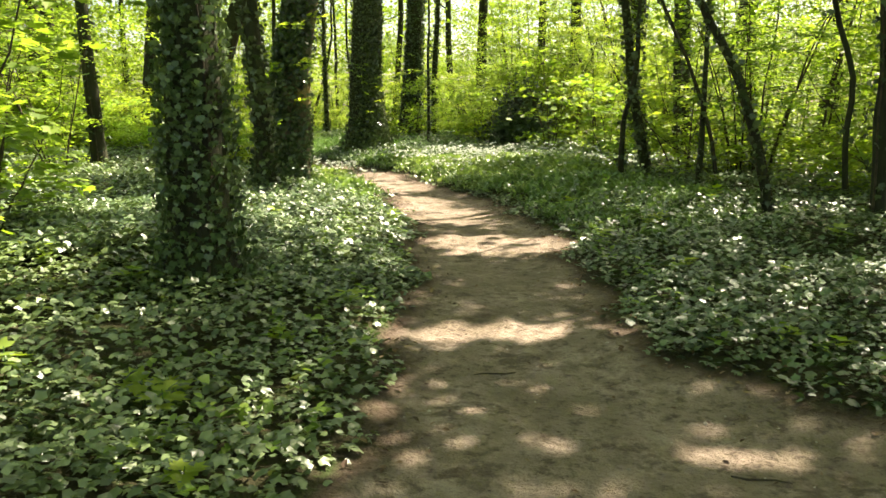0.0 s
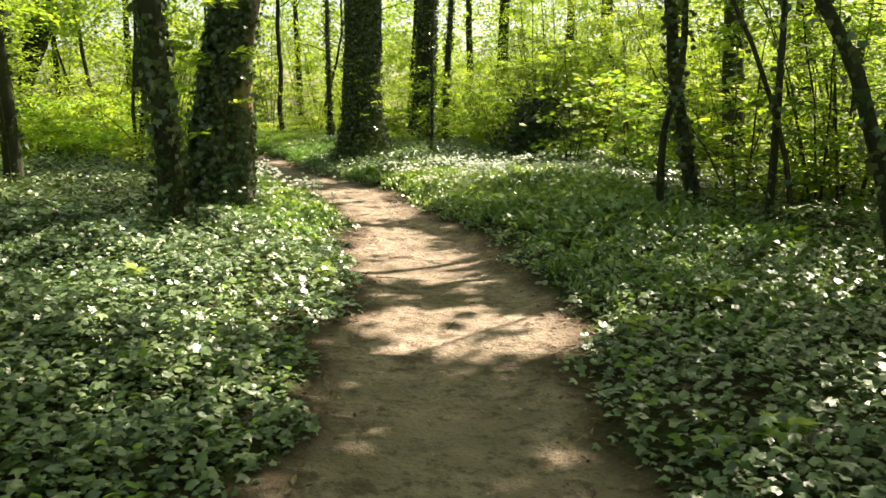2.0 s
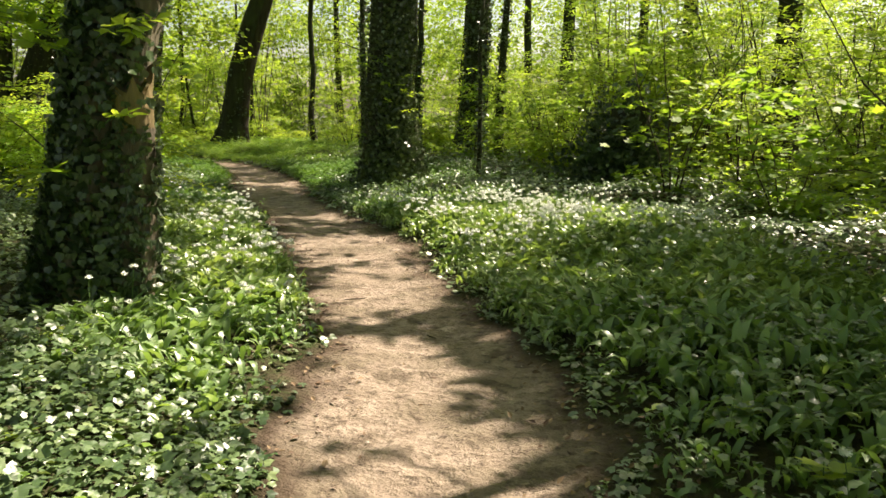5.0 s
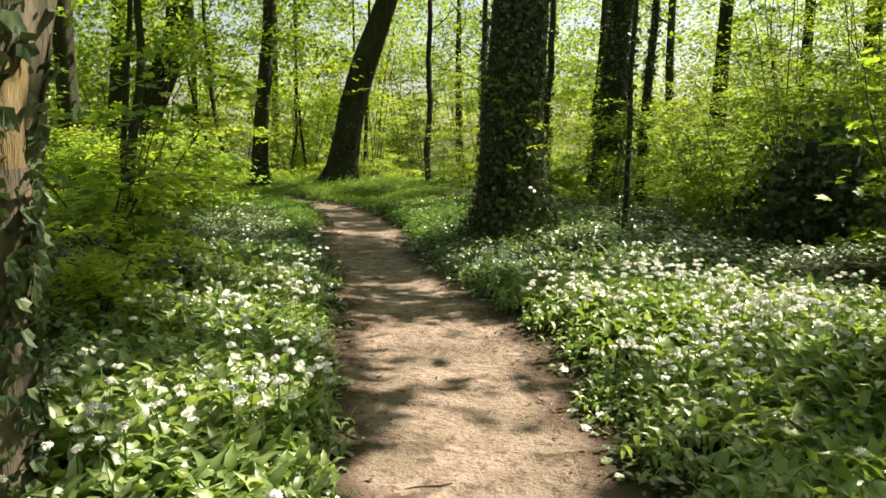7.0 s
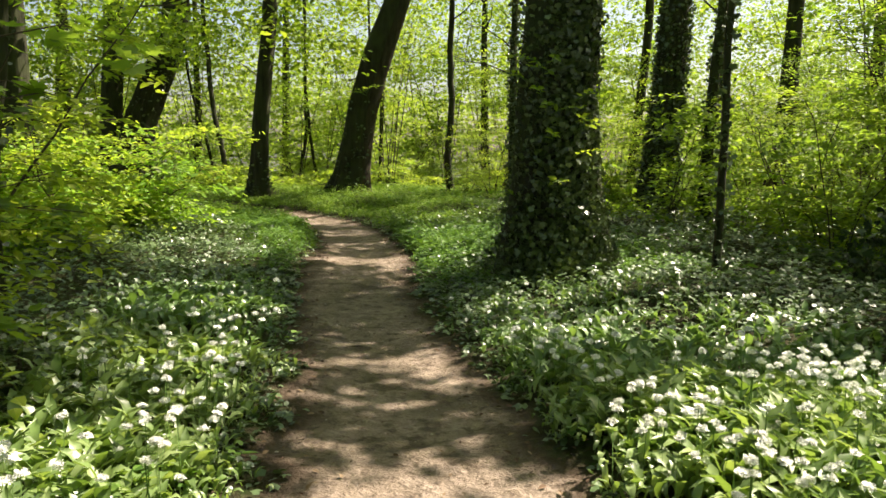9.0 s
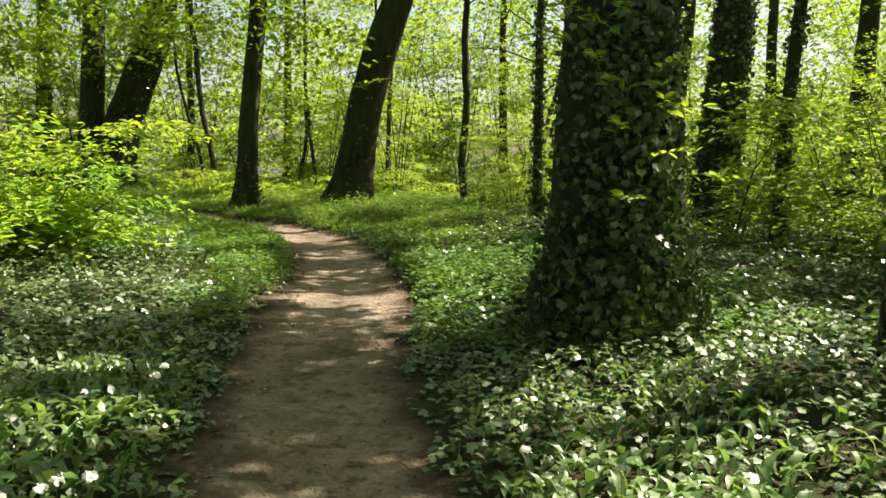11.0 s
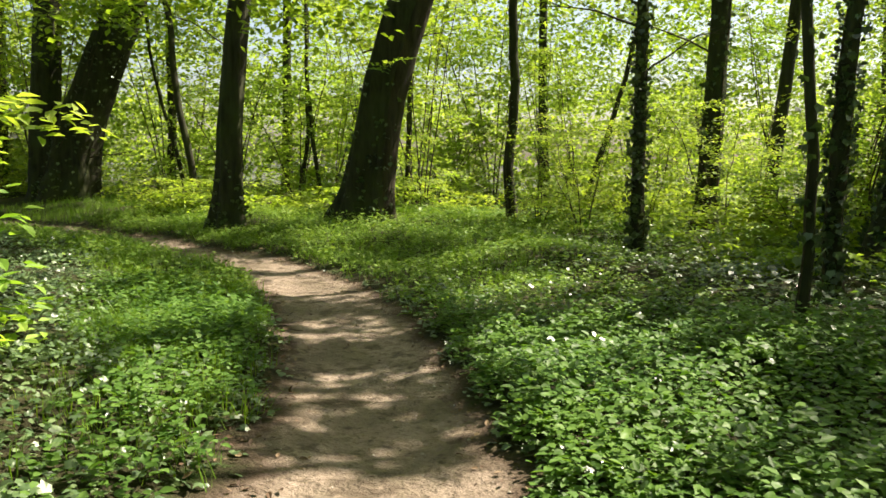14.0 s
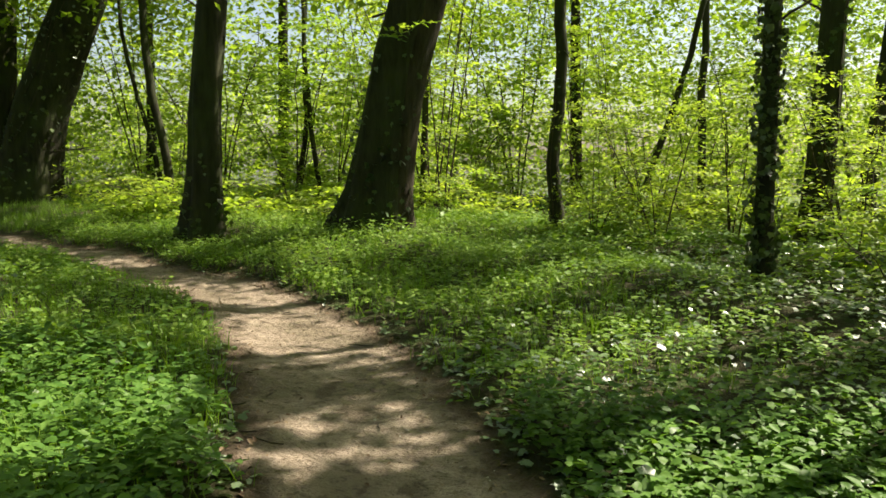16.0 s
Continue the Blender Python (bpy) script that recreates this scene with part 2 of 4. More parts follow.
BLADE = (np.array([(-0.02, 0, 0), (0.02, 0, 0), (0.015, 0.1, 0.55), (-0.015, 0.1, 0.55), (0, 0.38, 1.0)]), np.array([(0, 1, 2), (0, 2, 3), (3, 2, 4)]))


# ---------- the lie of the land ----------
# the path's middle line: x, y, half width
LINE = np.array([(0.6, -30, 0.9), (0.62, -6, 0.95), (0.8, 0, 1.3), (0.95, 2.4, 1.5), (0.52, 4.1, 0.92), (0.46, 5.6, 0.78), (0.48, 8.0, 0.83),
                 (0.3, 10.2, 0.82), (-0.28, 12.8, 0.75), (-1.08, 15.3, 0.72), (-2.25, 17.9, 0.72), (-3.35, 20.2, 0.7),
                 (-4.5, 22.9, 0.7), (-5.7, 25.6, 0.74), (-6.6, 27.4, 0.75), (-8.0, 29.4, 0.72), (-9.7, 30.95, 0.62),
                 (-11.6, 32.1, 0.6), (-14, 33.2, 0.6), (-18, 34.4, 0.6), (-28, 36, 0.6), (-60, 40, 0.6)])


def smooth_line(p, n=12):
    out = []
    for i in range(1, len(p) - 2):
        for t in np.linspace(0, 1, n, endpoint=False):
            a, b, c, d = p[i - 1:i + 3]
            out.append(0.5 * (2 * b + (c - a) * t + (2 * a - 5 * b + 4 * c - d) * t * t + (3 * b - a - 3 * c + d) * t ** 3))
    return np.array(out)


MID = smooth_line(LINE)


def beside(x, y):
    """Metres outside the path's edge (negative on the path) and the side: +1 to the right of the walker."""
    p = np.stack([np.ravel(x), np.ravel(y)], -1).astype(float)
    best, side, half = np.full(len(p), 1e9), np.ones(len(p)), np.zeros(len(p))
    for i in range(len(MID) - 1):
        a, b = MID[i, :2], MID[i + 1, :2]
        ab = b - a
        t = np.clip(((p - a) @ ab) / (ab @ ab), 0, 1)
        off = p - a - t[:, None] * ab
        d = np.hypot(off[:, 0], off[:, 1])
        near = d < best
        best[near] = d[near]
        side[near] = np.sign(ab[1] * off[near, 0] - ab[0] * off[near, 1])
        half[near] = MID[i, 2]
    ragged = 0.09 * np.sin(p[:, 0] * 3.1 + p[:, 1] * 2.3) + 0.07 * np.sin(p[:, 1] * 5.7 - p[:, 0] * 4.4 + 1.3)
    return (best - half + ragged).reshape(np.shape(x)), side.reshape(np.shape(x))


def step(a, b, x):
    t = np.clip((x - a) / (b - a), 0, 1)
    return t * t * (3 - 2 * t)


def height(x, y, off=None):
    if off is None:
        off, _ = beside(x, y)
    x, y = np.asarray(x, float), np.asarray(y, float)
    h = 0.07 * step(-0.1, 0.3, off) + 0.2 * step(0.2, 3.0, off)
    h = h + (0.02 + 0.05 * step(0, 2, off)) * (np.sin(x * 1.3 + 0.7 * y) * np.sin(y * 0.9 - 0.5 * x + 1) + 0.5 * np.sin(2.9 * x + 1.7) * np.sin(2.3 * y))
    h = h - 0.03 * step(0.0, -0.7, off)
    lake = y - 52 + 0.25 * x          # the shore runs behind the far trees
    return h - 2.2 * step(-4, 9, lake)


def floret():
    v, f = [(0, 0, -0.1)], []
    for k in range(6):
        a = k * math.pi / 3
        v += [(math.cos(a - 0.3), math.sin(a - 0.3), 0.08), (math.cos(a + 0.3), math.sin(a + 0.3), 0.08)]
        f += [(0, 2 * k + 1, 2 * k + 2)]
    return np.array(v), np.array(f)


FLORET = floret()

# ---------- ground and water ----------
def axis(lo, hi, fine, far):
    mid = np.arange(lo, hi + fine, fine)
    grow = fine * 1.22 ** np.arange(1, 60)
    out_ = np.cumsum(grow)
    out_ = out_[out_ < far]
    return np.concatenate([lo - out_[::-1], mid, mid[-1] + out_])


gx, gy = axis(-17, 6, 0.15, 900), axis(-1, 36, 0.15, 900)
X, Y = np.meshgrid(gx, gy)
OFF, _ = beside(X, Y)
Z = height(X, Y, OFF)
rng = np.random.default_rng(3)
Z += rng.normal(0, 0.006, Z.shape) * (OFF < 3)
ny, nx = X.shape
idx = np.arange(nx * ny).reshape(ny, nx)
quads = np.stack([idx[:-1, :-1], idx[:-1, 1:], idx[1:, 1:], idx[1:, :-1]], -1).reshape(-1, 4)
me = mesh_from("ground", np.stack([X, Y, Z], -1).reshape(-1, 3), quads, SOIL, True)
layer = me.attributes.new("trodden", "FLOAT", "POINT")
layer.data.foreach_set("value", (1 - step(-0.34, 0.22, OFF)).ravel().astype(np.float32))
tagged(put("ground", me), "trodden brown earth path through dark woodland soil", "ground", kind="structure")

me = mesh_from("water", [(-900, 40, -1.0), (900, 40, -1.0), (900, 900, -1.0), (-900, 900, -1.0)], [(0, 1, 2, 3)], WATER)
tagged(put("water", me), "pale calm lake water behind the trees", "water", kind="structure")


# ---------- sunlight: openings in the canopy, as ellipses on the ground ----------
# placed by hand where sun should fall; crown leaves in its way are dropped
NEAR_GLADES = [(-0.1, 10.8, 0.8, 1.1), (0.5, 8.4, 0.7, 0.7), (-0.4, 12.2, 0.7, 0.9), (-1.5, 9.1, 1.2, 2.0), (-4.2, 8.4, 1.6, 1.1), (-1.6, 12.0, 0.9, 1.8), (0.3, 5.0, 1.0, 0.35), (1.0, 8.2, 0.7, 0.7), (1.3, 3.2, 0.3, 0.22),
         (4.5, 12, 1.5, 1.5), (-3.0, 12.2, 0.6, 0.7), (-3.4, 4.6, 1.3, 1.0), (-7, 12, 2, 2)]
MIDDLE_GLADES = [(0.7, 17.2, 2.1, 1.7), (-0.8, 14.3, 0.7, 1.4), (-1.3, 16.5, 0.9, 1.0), (-2.3, 14.0, 0.6, 0.9), (-3.1, 16.0, 0.8, 0.9), (-1.2, 21.6, 0.8, 0.7), (-8.6, 23.5, 1.7, 2.4), (-9.4, 22.7, 1.8, 2.4),
         (-0.9, 19.8, 1.3, 0.9), (-2.4, 22.1, 0.7, 0.9), (-6.6, 22.6, 0.9, 1.6), (-1.2, 22.5, 0.9, 1.1), (-7.6, 22.6, 1.0, 1.6)]
FAR_GLADES = [(-4.1, 25.4, 0.8, 1.2), (-5.2, 24.2, 1.1, 0.5), (-5.0, 29.4, 1.3, 0.7), (-8.2, 29.6, 0.9, 0.9), (-10.3, 30.9, 1.2, 0.4), (-10.5, 27.5, 1.2, 1.5),
         (-8.4, 26.6, 1.2, 1.3), (-4.9, 27.2, 0.8, 0.9), (-5.2, 28.8, 1.1, 0.7), (-7.4, 24.9, 1.0, 1.2), (-6.6, 24.0, 1.0, 0.8), (-12, 37, 6, 2.5), (-4.6, 26.7, 0.7, 0.8), (-5.0, 19.7, 1.0, 1.0), (-2.1, 20.8, 0.6, 0.5)]
SHRUB_GLADES = [(0.2, 26.5, 1.7, 2.0), (1.6, 29.0, 2.0, 2.0), (3.4, 20.6, 1.6, 1.6), (2.8, 17.5, 0.9, 1.3), (4.6, 13.5, 1.2, 1.6), (-4.4, 34.8, 2.2, 1.2), (-9.5, 38.8, 4.0, 1.8), (-2.2, 36.8, 2.6, 1.8)]
GLADES = SHRUB_GLADES + NEAR_GLADES + MIDDLE_GLADES + FAR_GLADES


def closed(x, y):
    """How closed the canopy is on the sun's way to a place on the ground: 0 open, 1 shut."""
    off, side = beside(x, y)
    k = 1.0 - (0.72 - 0.36 * step(16, 22, y) * step(7, 4.5, off)) * np.where(side > 0, step(1.6, 3.8, off), step(2.5, 5.0, off)) - (0.4 - 0.3 * step(17, 20, y)) * step(0.7, 0.92, patchy(x, y, 3.1, 5))
    for a, b, c, d in GLADES:
        k = np.minimum(k, 0.03 + 0.97 * step(0.75, 1.2, np.hypot((x - a) / c, (y - b) / d)))
    return k


# ---------- low plants ----------
def sprinkle(n, x0, x1, y0, y1, chance, seed):
    """Random places in a rectangle, kept by a chance that depends on x, y, metres off the path and side."""
    r = np.random.default_rng(seed)
    x, y = r.uniform(x0, x1, n), r.uniform(y0, y1, n)
    off, side = beside(x, y)
    keep = r.random(n) < chance(x, y, off, side)
    x, y, off = x[keep], y[keep], off[keep]
    return x, y, height(x, y, off), off, r


def patchy(x, y, s=1.0, p=0.0):
    return 0.5 + 0.25 * (np.sin(x * 1.7 * s + 2.1 * np.sin(y * 0.8 * s + p)) + np.sin(y * 1.9 * s + 1.7 * np.sin(x * 1.1 * s + p)))


def garlic_zone(x, y, off, side):
    right = (0.45 * step(7, 9.5, y) + 0.55 * step(11.5, 13.5, y)) * (0.62 * step(20.6, 18.4, y) + 0.38 * step(22.6, 21, y)) * step(3.2, 1.6, off) * step(0.0, 0.2, off)
    left = step(10.3, 12.6, y) * (0.6 * step(22, 20.5, y) + 0.4 * step(18.5, 16, y)) * step(1.7, 0.9, off) * step(0.0, 0.2, off)
    return np.where(side > 0, right, left)


def herb_zone(x, y, off, side):
    right = step(20.5, 24, y) * (step(3.8, 2.0, off) + 0.7 * step(30, 33, y)) * step(-0.05, 0.2, off)
    left = (0.35 + 0.6 * step(25.0, 26.3, y)) * step(0.0, 0.2, off) * step(1.1, 0.4, off - 1.0 * step(25.0, 26.3, y))
    return np.maximum(np.where(side > 0, right, left), 0.3 * step(0, 0.1, off) * step(0.6, 0.2, off))


def grass_zone(x, y, off, side):
    right = step(27.5, 30.5, y) * step(9.0, 5.0, off) * step(-4.0, -6.5, x)
    left = step(23, 26, y) * step(1.9, 1.0, off)
    return np.where(side > 0, right, left) * step(-0.05, 0.15, off)


def stuff(name, data, mat, label, category):
    return tagged(put(name, mesh_from(name, *data, mat, True)), label, category, kind="stuff")


# ivy: a low carpet of lobed leaves, thickest near the path
def ivy_chance(x, y, off, side):
    k = step(-0.12, 0.15, off) * (1 - 0.8 * garlic_zone(x, y, off, side)) * (1 - 0.75 * herb_zone(x, y, off, side)) * (1 - 0.9 * grass_zone(x, y, off, side))
    return k * np.where(off < 3.2, 1.0, np.where(off < 6, 0.6, 0.25)) * np.clip(0.3 + 0.5 * patchy(x, y, 0.8) + 0.4 * patchy(x, y, 2.3, 4), 0, 1)


for seed, (x0, x1, y0, y1, n) in enumerate([(-8, 0, 0.5, 8, 78000), (-9, 1, 8, 16, 64000), (0.5, 8, 0.5, 8, 70000), (0, 9, 8, 17, 54000),
                                             (-13, -2, 16, 24, 44000), (-14, -5, 24, 33, 30000), (-5, 7, 17, 25, 56000), (-7, 5, 25, 37, 60000), (-4.5, 0, 5.5, 11.5, 34000), (-10, -6, 21, 28, 18000), (-10, 10, -5, 0.5, 12000)]):
    x, y, z, off, r = sprinkle(n, x0, x1, y0, y1, ivy_chance, 20 + seed)
    n = len(x)
    far = 1 + 0.13 * np.clip(off - 2.0, 0, 6)
    size = (0.028 + 0.044 * r.beta(1.6, 2.2, n)) * far
    tuft = patchy(x, y, 1.6) * 0.6 + patchy(x, y, 4.1, 2) * 0.6
    lift = np.abs(r.normal(0.05, 0.045, n)) * (0.25 + tuft) * step(-0.2, 0.5, off) + 0.015 + 0.1 * patchy(x, y, 1.9, 3) * step(0.2, 0.9, off)
    t = turns(r.uniform(0, 6.28, n), r.normal(0.1, 0.34, n), r.normal(0, 0.3, n))
    at, near = np.stack([x, y, z + lift], -1), (off < 1.6) & (y < 30)
    near[np.flatnonzero(near)[26000:]] = False
    stuff("ivy_groundcover", joined(scatter(IVY_LEAF, at[near], t[near], size[near]), scatter(IVY_SMALL, at[~near], t[~near], size[~near])), IVY, "dense carpet of glossy dark green ivy leaves on the woodland floor", "ivy")


# wild garlic: tufts of broad upright leaves, white flower heads on stalks
def strap(bend, n=4, width=0.105):
    ts = np.linspace(0, 1, n)
    w = width * np.sin(np.pi * np.clip(ts * 0.9 + 0.08, 0, 1)) ** 0.8
    a = bend * ts ** 1.5
    y, z = np.cumsum(np.sin(a)) / n, np.cumsum(np.cos(a)) / n
    v = np.concatenate([np.stack([-w, y, z], -1), np.stack([0 * w, y + 0.02, z - 0.02], -1), np.stack([w, y, z], -1)])
    f = [(k * n + i, (k + 1) * n + i, (k + 1) * n + i + 1, k * n + i + 1) for k in (0, 1) for i in range(n - 1)]
    f = np.array(f)
    return v, np.concatenate([f[:, [0, 1, 2]], f[:, [0, 2, 3]]])


STRAPS = [strap(b) for b in (1.2, 1.7, 2.2, 2.7)]
for seed, (x0, x1, y0, y1, n) in enumerate([(-5, 4, 7, 13, 13000), (-6, 4, 13, 18.5, 19000), (-9, 3, 18.5, 25, 13000)]):
    def garlic_chance(x, y, off, side):
        return garlic_zone(x, y, off, side) * (0.45 + 0.55 * patchy(x, y, 1.3, 2))
    x, y, z, off, r = sprinkle(n, x0, x1, y0, y1, garlic_chance, 50 + seed)
    sets = []
    for k in range(5):
        s = STRAPS[k % 4]
        m = len(x)
        t = turns(r.uniform(0, 6.28, m), r.normal(0, 0.15, m), r.normal(0, 0.2, m))
        at = np.stack([x + r.normal(0, 0.05, m), y + r.normal(0, 0.05, m), z - 0.01], -1)
        sets.append(scatter(s, at, t, r.uniform(0.17, 0.31, m) * step(-0.35, 0.6, off) * (1 - 0.42 * step(19, 21, y)) * (0.72 + 0.28 * step(10, 12.5, y))))
    stuff("wild_garlic_leaves", joined(*sets), GARLIC, "thick bank of broad green wild garlic leaves beside the path", "wild garlic")

    def bloom_chance(x, y, off, side):
        return garlic_chance(x, y, off, side) * np.clip(2.2 * patchy(x, y, 2.2, 7) - 0.4, 0.05, 1.3) * np.where(side > 0, 0.55 * step(14.2, 16, y) * step(20, 18, y) + 0.035, 0.36 * step(11.5, 13.5, y) * step(20, 17.5, y) + 0.03)
    x, y, z, off, r = sprinkle(int(n * 0.62), x0, x1, y0, y1, bloom_chance, 60 + seed)
    m = len(x)
    top = np.stack([x + r.normal(0, 0.02, m), y + r.normal(0, 0.02, m), z + r.uniform(0.26, 0.4, m)], -1)
    foot = np.stack([x, y, z], -1)
    side_ = r.normal(size=(m, 3)) * 0.0019
    v = np.stack([foot - side_, foot + side_, top + side_ * 0.7, top - side_ * 0.7], 1).reshape(-1, 3)
    f = np.arange(m * 4).reshape(-1, 4)
    stuff("wild_garlic_stalks", (v, f), STALK, "thin upright green flower stalks of wild garlic", "wild garlic")
    heads = []
    for k in range(20):
        u = r.normal(size=(m, 3))
        u /= np.linalg.norm(u, axis=1, keepdims=True)
        u[:, 2] = np.abs(u[:, 2]) * 0.75 - 0.15
        t = turns(r.uniform(0, 6.28, m), r.normal(0, 0.7, m), r.normal(0, 0.7, m))
        heads.append(scatter(FLORET, top + u * r.uniform(0.009, 0.022, (m, 1)), t, r.uniform(0.01, 0.0145, m)))
    stuff("wild_garlic_flowers", joined(*heads), PETAL, "round white star-flower heads of wild garlic", "wild garlic")

# leafy herbs
for seed, (x0, x1, y0, y1, n) in enumerate([(-3, 4, 0.5, 12, 9000), (-8, 2, 12, 23, 8000), (-9.5, 1, 22, 28, 46000), (-16, 2, 28, 40, 36000)]):
    x, y, z, off, r = sprinkle(n, x0, x1, y0, y1, lambda x, y, o, s: herb_zone(x, y, o, s) * (0.35 + 0.65 * patchy(x, y, 1.5, 1)), 80 + seed)
    m, sets = len(x), []
    tall = r.uniform(0.04, 0.2, m) * (0.5 + patchy(x, y, 1.1, 4))
    for k in range(4):
        t = turns(r.uniform(0, 6.28, m), r.normal(0.08, 0.24, m), r.normal(0, 0.22, m))
        at = np.stack([x + r.normal(0, 0.03, m), y + r.normal(0, 0.03, m), z + tall * r.uniform(0.5, 1.1, m)], -1)
        sets.append(scatter(LEAF if k == 0 else IVY_SMALL, at, t, r.uniform(0.045, 0.085, m) if k == 0 else r.uniform(0.03, 0.06, m)))
    stuff("herb_groundcover", joined(*sets), HERB, "fresh green low herb leaves edging the earth path", "herbs")

# grass
for seed, (x0, x1, y0, y1, n) in enumerate([(-11, 0, 22, 29, 20000), (-20, 3, 28, 42, 48000)]):
    x, y, z, off, r = sprinkle(n, x0, x1, y0, y1, lambda x, y, o, s: grass_zone(x, y, o, s) * (0.3 + 0.7 * patchy(x, y, 1.2, 3)), 90 + seed)
    m, sets = len(x), []
    for k in range(4):
        at = np.stack([x + r.normal(0, 0.04, m), y + r.normal(0, 0.04, m), z], -1)
        t = turns(r.uniform(0, 6.28, m), r.normal(0, 0.2, m), r.normal(0, 0.2, m))
        sets.append(scatter(BLADE, at, t, r.uniform(0.08, 0.2, m)))
    stuff("grass", joined(*sets), GRASS, "soft tufts of fresh green grass along the path", "grass")

# a thin green layer of leaves over the rest of the wood's floor
x, y, z, off, r = sprinkle(80000, -30, 20, -14, 48, lambda x, y, o, s: step(3.0, 5.5, o) * (0.25 + 0.75 * patchy(x, y, 0.7, 2)), 120)
n = len(x)
t = turns(r.uniform(0, 6.28, n), r.normal(0.1, 0.35, n), r.normal(0, 0.35, n))
stuff("woodland_groundcover", scatter(DIAMOND, np.stack([x, y, z + r.uniform(0.02, 0.16, n)], -1), t, r.uniform(0.1, 0.2, n)), HERB, "loose green leaves covering the wood's floor", "groundcover")

# ---------- trees ----------
def curve(bends, top, n):
    """A stem's middle line from its foot: bends are (height, dx, dy); it goes on as it last leaned."""
    b = np.array([(-0.3, 0, 0), (0, 0, 0)] + list(bends) + ([] if bends and bends[-1][0] >= top else [(top, *(np.array(bends[-1][1:]) * 1.15 if bends else (0, 0)))]))
    h = np.concatenate([[-0.3, 0, 0.12, 0.3], np.linspace(0.6, top, n)])
    x, y = np.interp(h, b[:, 0], b[:, 1]), np.interp(h, b[:, 0], b[:, 2])
    k = np.array([0.25, 0.5, 0.25])
    x[1:-1], y[1:-1] = np.convolve(x, k, "valid"), np.convolve(y, k, "valid")
    return np.stack([x, y, h], -1)


TREES = []


def tree(name, label, x, y, r, top, bends=(), ivy=0, bark=BARK, flare=1.5, wobble=0.05, ivy_top=5.0, ivy_size=0.085, facing=None, group="", ivy_mat=SHADED_IVY, side_on=None):
    """A standing tree: trunk with a flared foot, limbs, its coat of ivy; the crown follows later."""
    seed = int(abs(x) * 977 + abs(y) * 131) % 9999
    rng = np.random.default_rng(seed)
    z = float(height(np.array([x]), np.array([y]))[0])
    ob = thing(name, label, "tree", group, (x, y, z))
    n = 34 if r > 0.2 else 22
    line = curve(bends, top, n)
    line[4:, 0] += np.cumsum(rng.normal(0, wobble * r, n)) * 0.6
    line[4:, 1] += np.cumsum(rng.normal(0, wobble * r, n)) * 0.6
    rad = r * (1 - 0.55 * np.clip(line[:, 2], 0, None) / top) * (1 + (flare - 1) * np.exp(-np.clip(line[:, 2], 0, None) / (1.1 * r + 0.1)))
    sides = 28 if r > 0.2 else 10
    put("trunk", mesh_from("trunk", *tube(line, rad, sides, 0.035, 5 if r > 0.2 else 0, seed), bark, True), ob)
    for k in range(5 if r > 0.2 else 2):
        i = min(len(line) - 1, int(len(line) * (0.55 + 0.09 * k)))
        a, reach = rng.uniform(0, 6.28), rng.uniform(1.2, 2.6) * (1.3 if r > 0.2 else 0.8)
        s = np.linspace(0, 1, 7)
        p = line[i] + np.stack([np.cos(a) * reach * s, np.sin(a) * reach * s, reach * 0.9 * s ** 1.3], -1) + rng.normal(0, 0.05, (7, 3)) * s[:, None]
        put("limb", mesh_from("limb", *tube(p, rad[i] * (0.5 if r > 0.2 else 0.3) * (1 - 0.8 * s), 7, 0.05), bark, True), ob)
    if ivy:
        m = ivy
        h = np.minimum(rng.exponential(ivy_top * 0.6, m) * 0.9 + rng.uniform(-0.05, 0.3, m), ivy_top * 1.3)
        h = np.where(rng.random(m) < 0.6, rng.uniform(0, ivy_top, m), h)
        a = rng.uniform(0, 6.28, m)
        if facing is not None:
            a = radians(facing) + rng.normal(0, 1.0, m)
        if side_on is not None:             # one side thickly clad, the rest thinly, the foot all round
            a = np.where(rng.random(m) < 0.75, radians(side_on) + rng.normal(0, 0.7, m), a)
            h = np.where(rng.random(m) < 0.3, rng.exponential(0.5, m), h)
        k = 0.5 + 0.5 * np.sin(3 * a + 1.3 * h + seed) * np.sin(2.1 * h + a)
        keep = rng.random(m) < 0.3 + 0.7 * k
        h, a = h[keep], a[keep]
        m = len(h)
        cx, cy, cr = (np.interp(h, line[:, 2], q) for q in (line[:, 0], line[:, 1], rad))
        out_ = cr * (1.06 + 0.16 * np.exp(-np.clip(h, 0, 9) / 0.4)) + np.abs(rng.normal(0, 0.035, m)) + 0.01
        at = np.stack([cx + np.cos(a) * out_, cy + np.sin(a) * out_, h], -1)
        # the blade hangs tip down, its face turned outwards
        t = turns(a + np.pi / 2 + rng.normal(0, 0.45, m), -np.pi / 2 + rng.normal(0.45, 0.5, m), rng.normal(0, 0.5, m) * 0.4, rng.normal(0, 0.35, m))
        put("ivy", mesh_from("ivy", *scatter(IVY_LEAF, at, t, rng.uniform(0.55, 1.25, m) * ivy_size), ivy_mat, True), ob, "glossy dark green climbing ivy leaves")
        for q in range(5 if r > 0.2 else 2):
            hs = np.linspace(-0.05, rng.uniform(0.6, 1) * ivy_top, 14)
            a0 = rng.uniform(0, 6.28) + 0.25 * np.sin(hs * 1.7 + q) + 0.12 * hs
            cx, cy, cr = (np.interp(hs, line[:, 2], w) for w in (line[:, 0], line[:, 1], rad))
            p = np.stack([cx + np.cos(a0) * cr * 1.03, cy + np.sin(a0) * cr * 1.03, hs], -1)
            put("ivy_stem", mesh_from("ivy_stem", *tube(p, np.linspace(0.014, 0.005, 14), 5), TWIG, True), ob)
